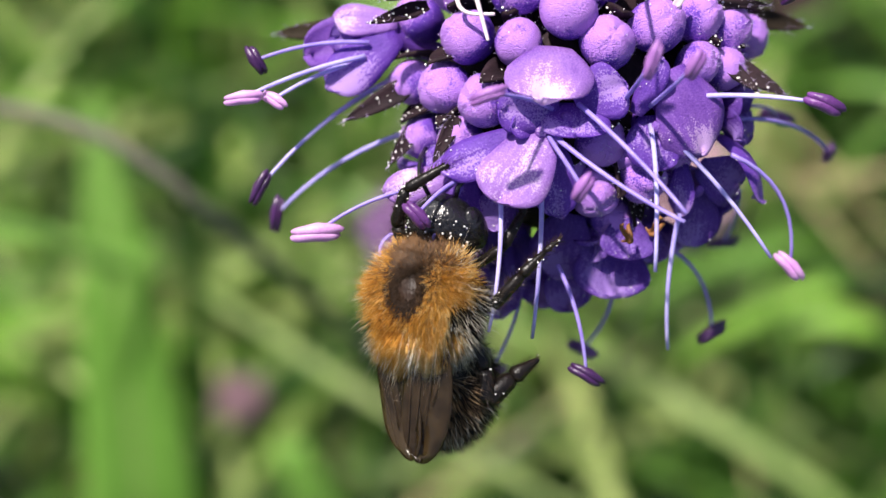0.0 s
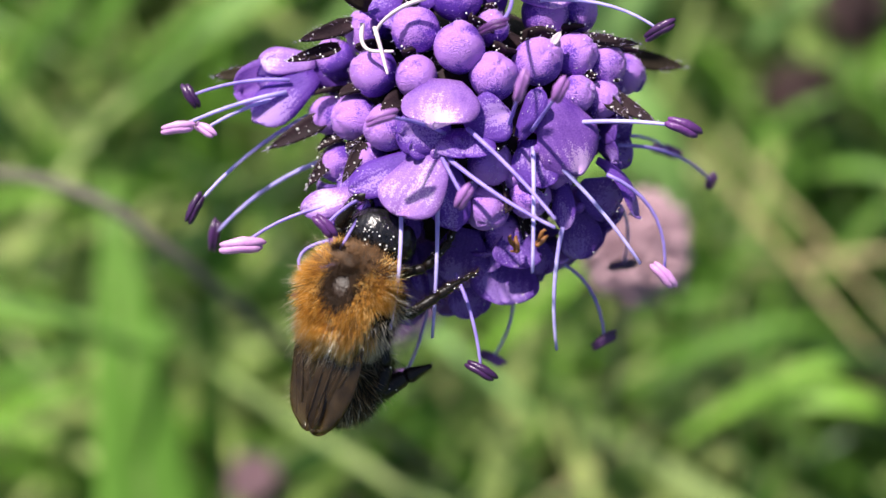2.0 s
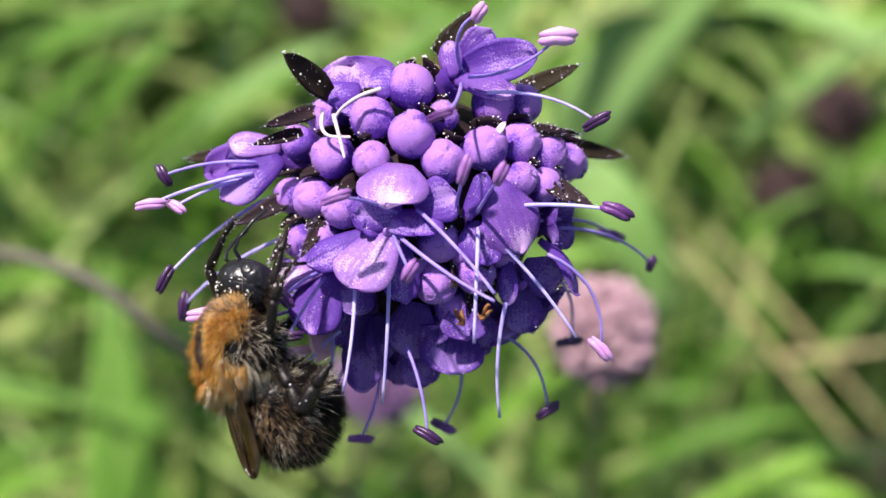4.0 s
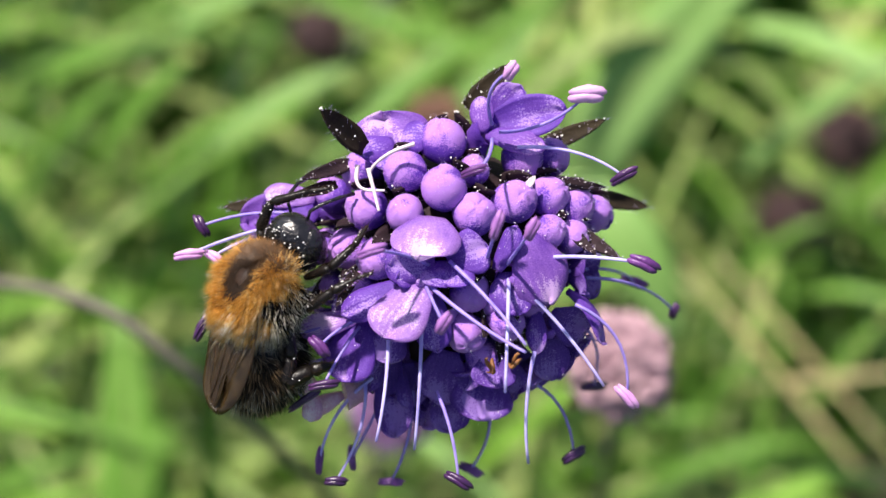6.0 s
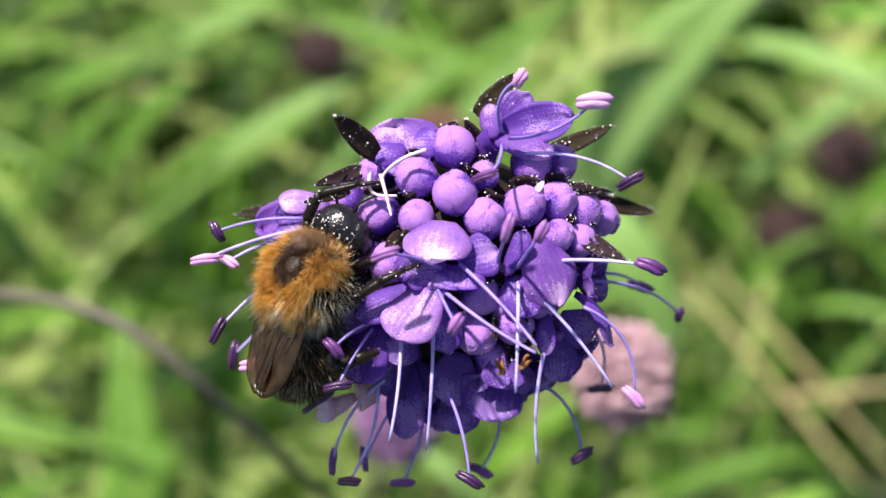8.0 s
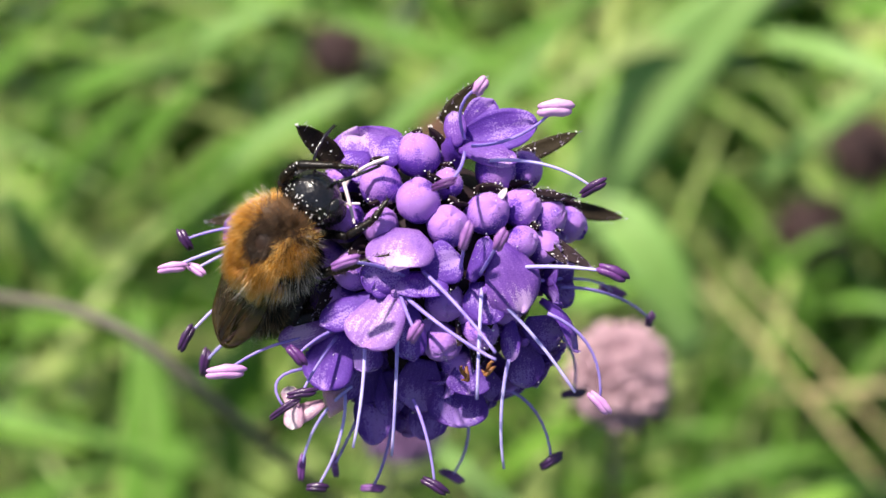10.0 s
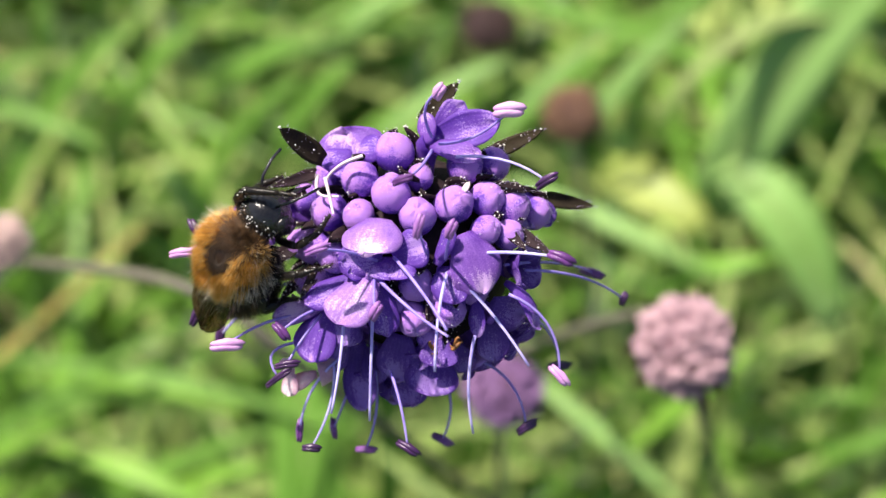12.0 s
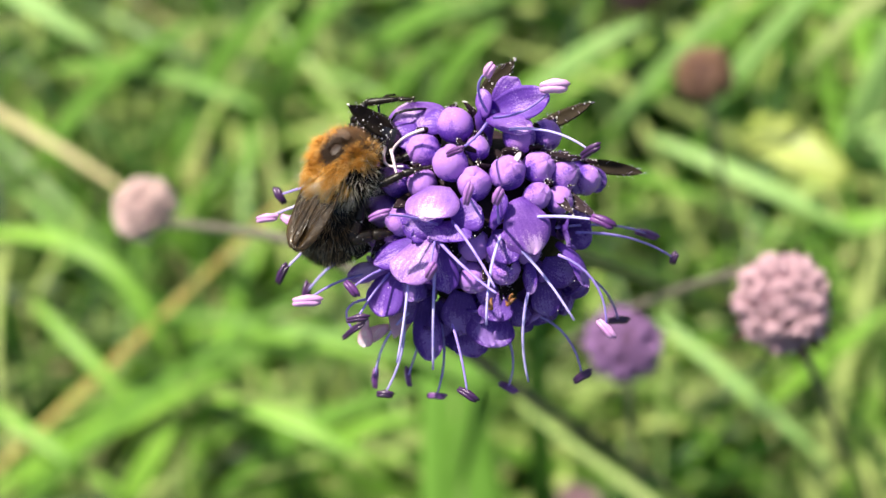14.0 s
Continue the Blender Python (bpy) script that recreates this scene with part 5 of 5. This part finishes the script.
    fur("fur", bee, 300, (0, 0, 0), core, lambda d, rng: -0.1 < d.z < 0.6 and abs(d.x) > 0.5, (1.3, 2.0), PALE_FUR, (0, -0.4, 0.1), 0.009, 29, 0.5)
    fur("fur", bee, 700, (0, 3.3, -0.9), (1.7, 1.4, 1.6), lambda d, rng: d.y < 0.2 and d.z > -0.5, (0.3, 0.6), BLACK_FUR, (0, -0.1, 0.3), 0.018, 9)
    for s in (-1, 1):
        bm = bmesh.new()
        ball(bm, Matrix.Translation((s * 1.88 * MM, -0.5 * MM, 0.78 * MM)) @ Matrix.Diagonal((0.30 * MM, 0.5 * MM, 0.30 * MM, 1)), 12, 9)
        part("wing_root", bm, CHITIN, bee, "glossy black knob at the wing root")
    for side in (-1, 1):
        wing(bee, side, -12 + 2 * side, 16.5, 6.6, 2.2)

    def hairy_leg(pts, radii):
        limb = leg(bee, pts, radii)
        bm = bmesh.new()
        for a, b, r in zip(pts[1:], pts[2:], radii[1:]):
            for _ in range(9):
                p = Vector(a).lerp(Vector(b), rng.random()) + Vector((rng.gauss(0, 1), rng.gauss(0, 1), rng.gauss(0, 1))).normalized() * r
                bmesh.ops.create_icosphere(bm, subdivisions=1, radius=rng.uniform(0.03, 0.06) * MM, matrix=Matrix.Translation(p * MM))
        tagged(part("pollen", bm, POLLEN, limb), "pale pollen grains", kind="stuff")

    # forelegs, middle legs and hind legs
    hairy_leg(((-1.2, 1.7, -1.2), (-1.9, 3.2, 0.2), (-1.3, 4.8, 0.9), (0.6, 6.2, 0.4), (1.6, 6.8, 0.0)), (0.24, 0.31, 0.26, 0.17, 0.09))
    hairy_leg(((1.2, 1.7, -1.6), (2.8, 2.7, -1.4), (3.4, 4.4, -1.8), (3.2, 5.8, -2.4)), (0.22, 0.25, 0.2, 0.1))
    hairy_leg(((-1.5, 0.2, -1.9), (-3.0, 0.9, -2.6), (-3.0, 2.0, -4.0), (-2.4, 3.0, -5.2)), (0.3, 0.34, 0.28, 0.14))
    hairy_leg(((1.6, 0.2, -1.5), (2.9, 0.0, -0.9), (4.1, 1.5, -0.9), (4.9, 2.7, -1.4), (5.4, 3.4, -1.9)), (0.24, 0.27, 0.26, 0.13, 0.07))
    hairy_leg(((-1.4, -1.2, -1.9), (-2.6, -2.0, -2.9), (-2.8, -2.8, -4.6), (-2.2, -3.0, -6.2)), (0.32, 0.42, 0.5, 0.18))
    hairy_leg(((1.6, -1.2, -1.5), (2.4, -2.8, -1.9), (2.4, -4.2, -2.4), (3.3, -3.0, -3.0), (4.2, -2.0, -3.7)), (0.28, 0.38, 0.5, 0.4, 0.14))
    return bee


bumblebee = build_bee()


def motions():
    rows = [
        (0, -0.00802, -0.01172, 0.42178, 17.8, -24.0, -15.6),
        (0.5, -0.00839, -0.01194, 0.42165, 19.1, -22.5, -12.0),
        (1, -0.00941, -0.01348, 0.42203, 27.6, -63.1, -16.5),
        (1.5, -0.00879, -0.01336, 0.42083, 64.4, -7.8, -16.4),
        (2, -0.00730, -0.01133, 0.42154, 20.3, -7.5, -25.0),
        (2.5, -0.00730, -0.01103, 0.42172, 21.1, -5.5, -23.2),
        (3, -0.00693, -0.01097, 0.42175, 20.9, -6.0, -20.8),
        (3.5, -0.00807, -0.01158, 0.42186, 43.2, -12.5, -16.1),
        (4, -0.01072, -0.01124, 0.42333, 33.4, -65.2, -24.0),
        (4.2, -0.01176, -0.01039, 0.42382, 34.1, -62.9, -26.7),
        (6.3, -0.01155, -0.00557, 0.42487, 22.3, -21.0, -35.0),
        (6.5, -0.01108, -0.00550, 0.42491, 19.6, -21.5, -34.5),
        (7, -0.01055, -0.00645, 0.42436, 19.2, -21.2, -35.4),
        (7.5, -0.01104, -0.00698, 0.42405, 22.4, -20.4, -36.2),
        (8, -0.00990, -0.00504, 0.42517, 19.5, -19.7, -33.6),
        (8.2, -0.00909, -0.00408, 0.42573, 19.1, -19.5, -33.2),
        (10.3, -0.00988, -0.00296, 0.42637, 44.7, 6.1, -45.9),
        (10.5, -0.01050, -0.00314, 0.42627, 46.5, 6.4, -46.6),
        (11, -0.01066, -0.00381, 0.42589, 46.0, 6.6, -44.4),
        (11.5, -0.01121, -0.00333, 0.42616, 44.4, -5.5, -51.2),
        (12, -0.01146, -0.00399, 0.42578, 50.4, 11.0, -43.9),
        (12.5, -0.00939, -0.00170, 0.42710, 4.4, -13.7, -35.3),
        (13, -0.00943, -0.00151, 0.42721, 4.8, -13.6, -31.0),
        (13.5, -0.00889, -0.00089, 0.42757, 3.9, -12.6, -30.8),
        (14, -0.00909, -0.00101, 0.42750, 3.7, -11.9, -30.6),
    ]
    walk(bumblebee, [(t, pose(x, y, z, rx, ry, rz)) for t, x, y, z, rx, ry, rz in rows])


motions()
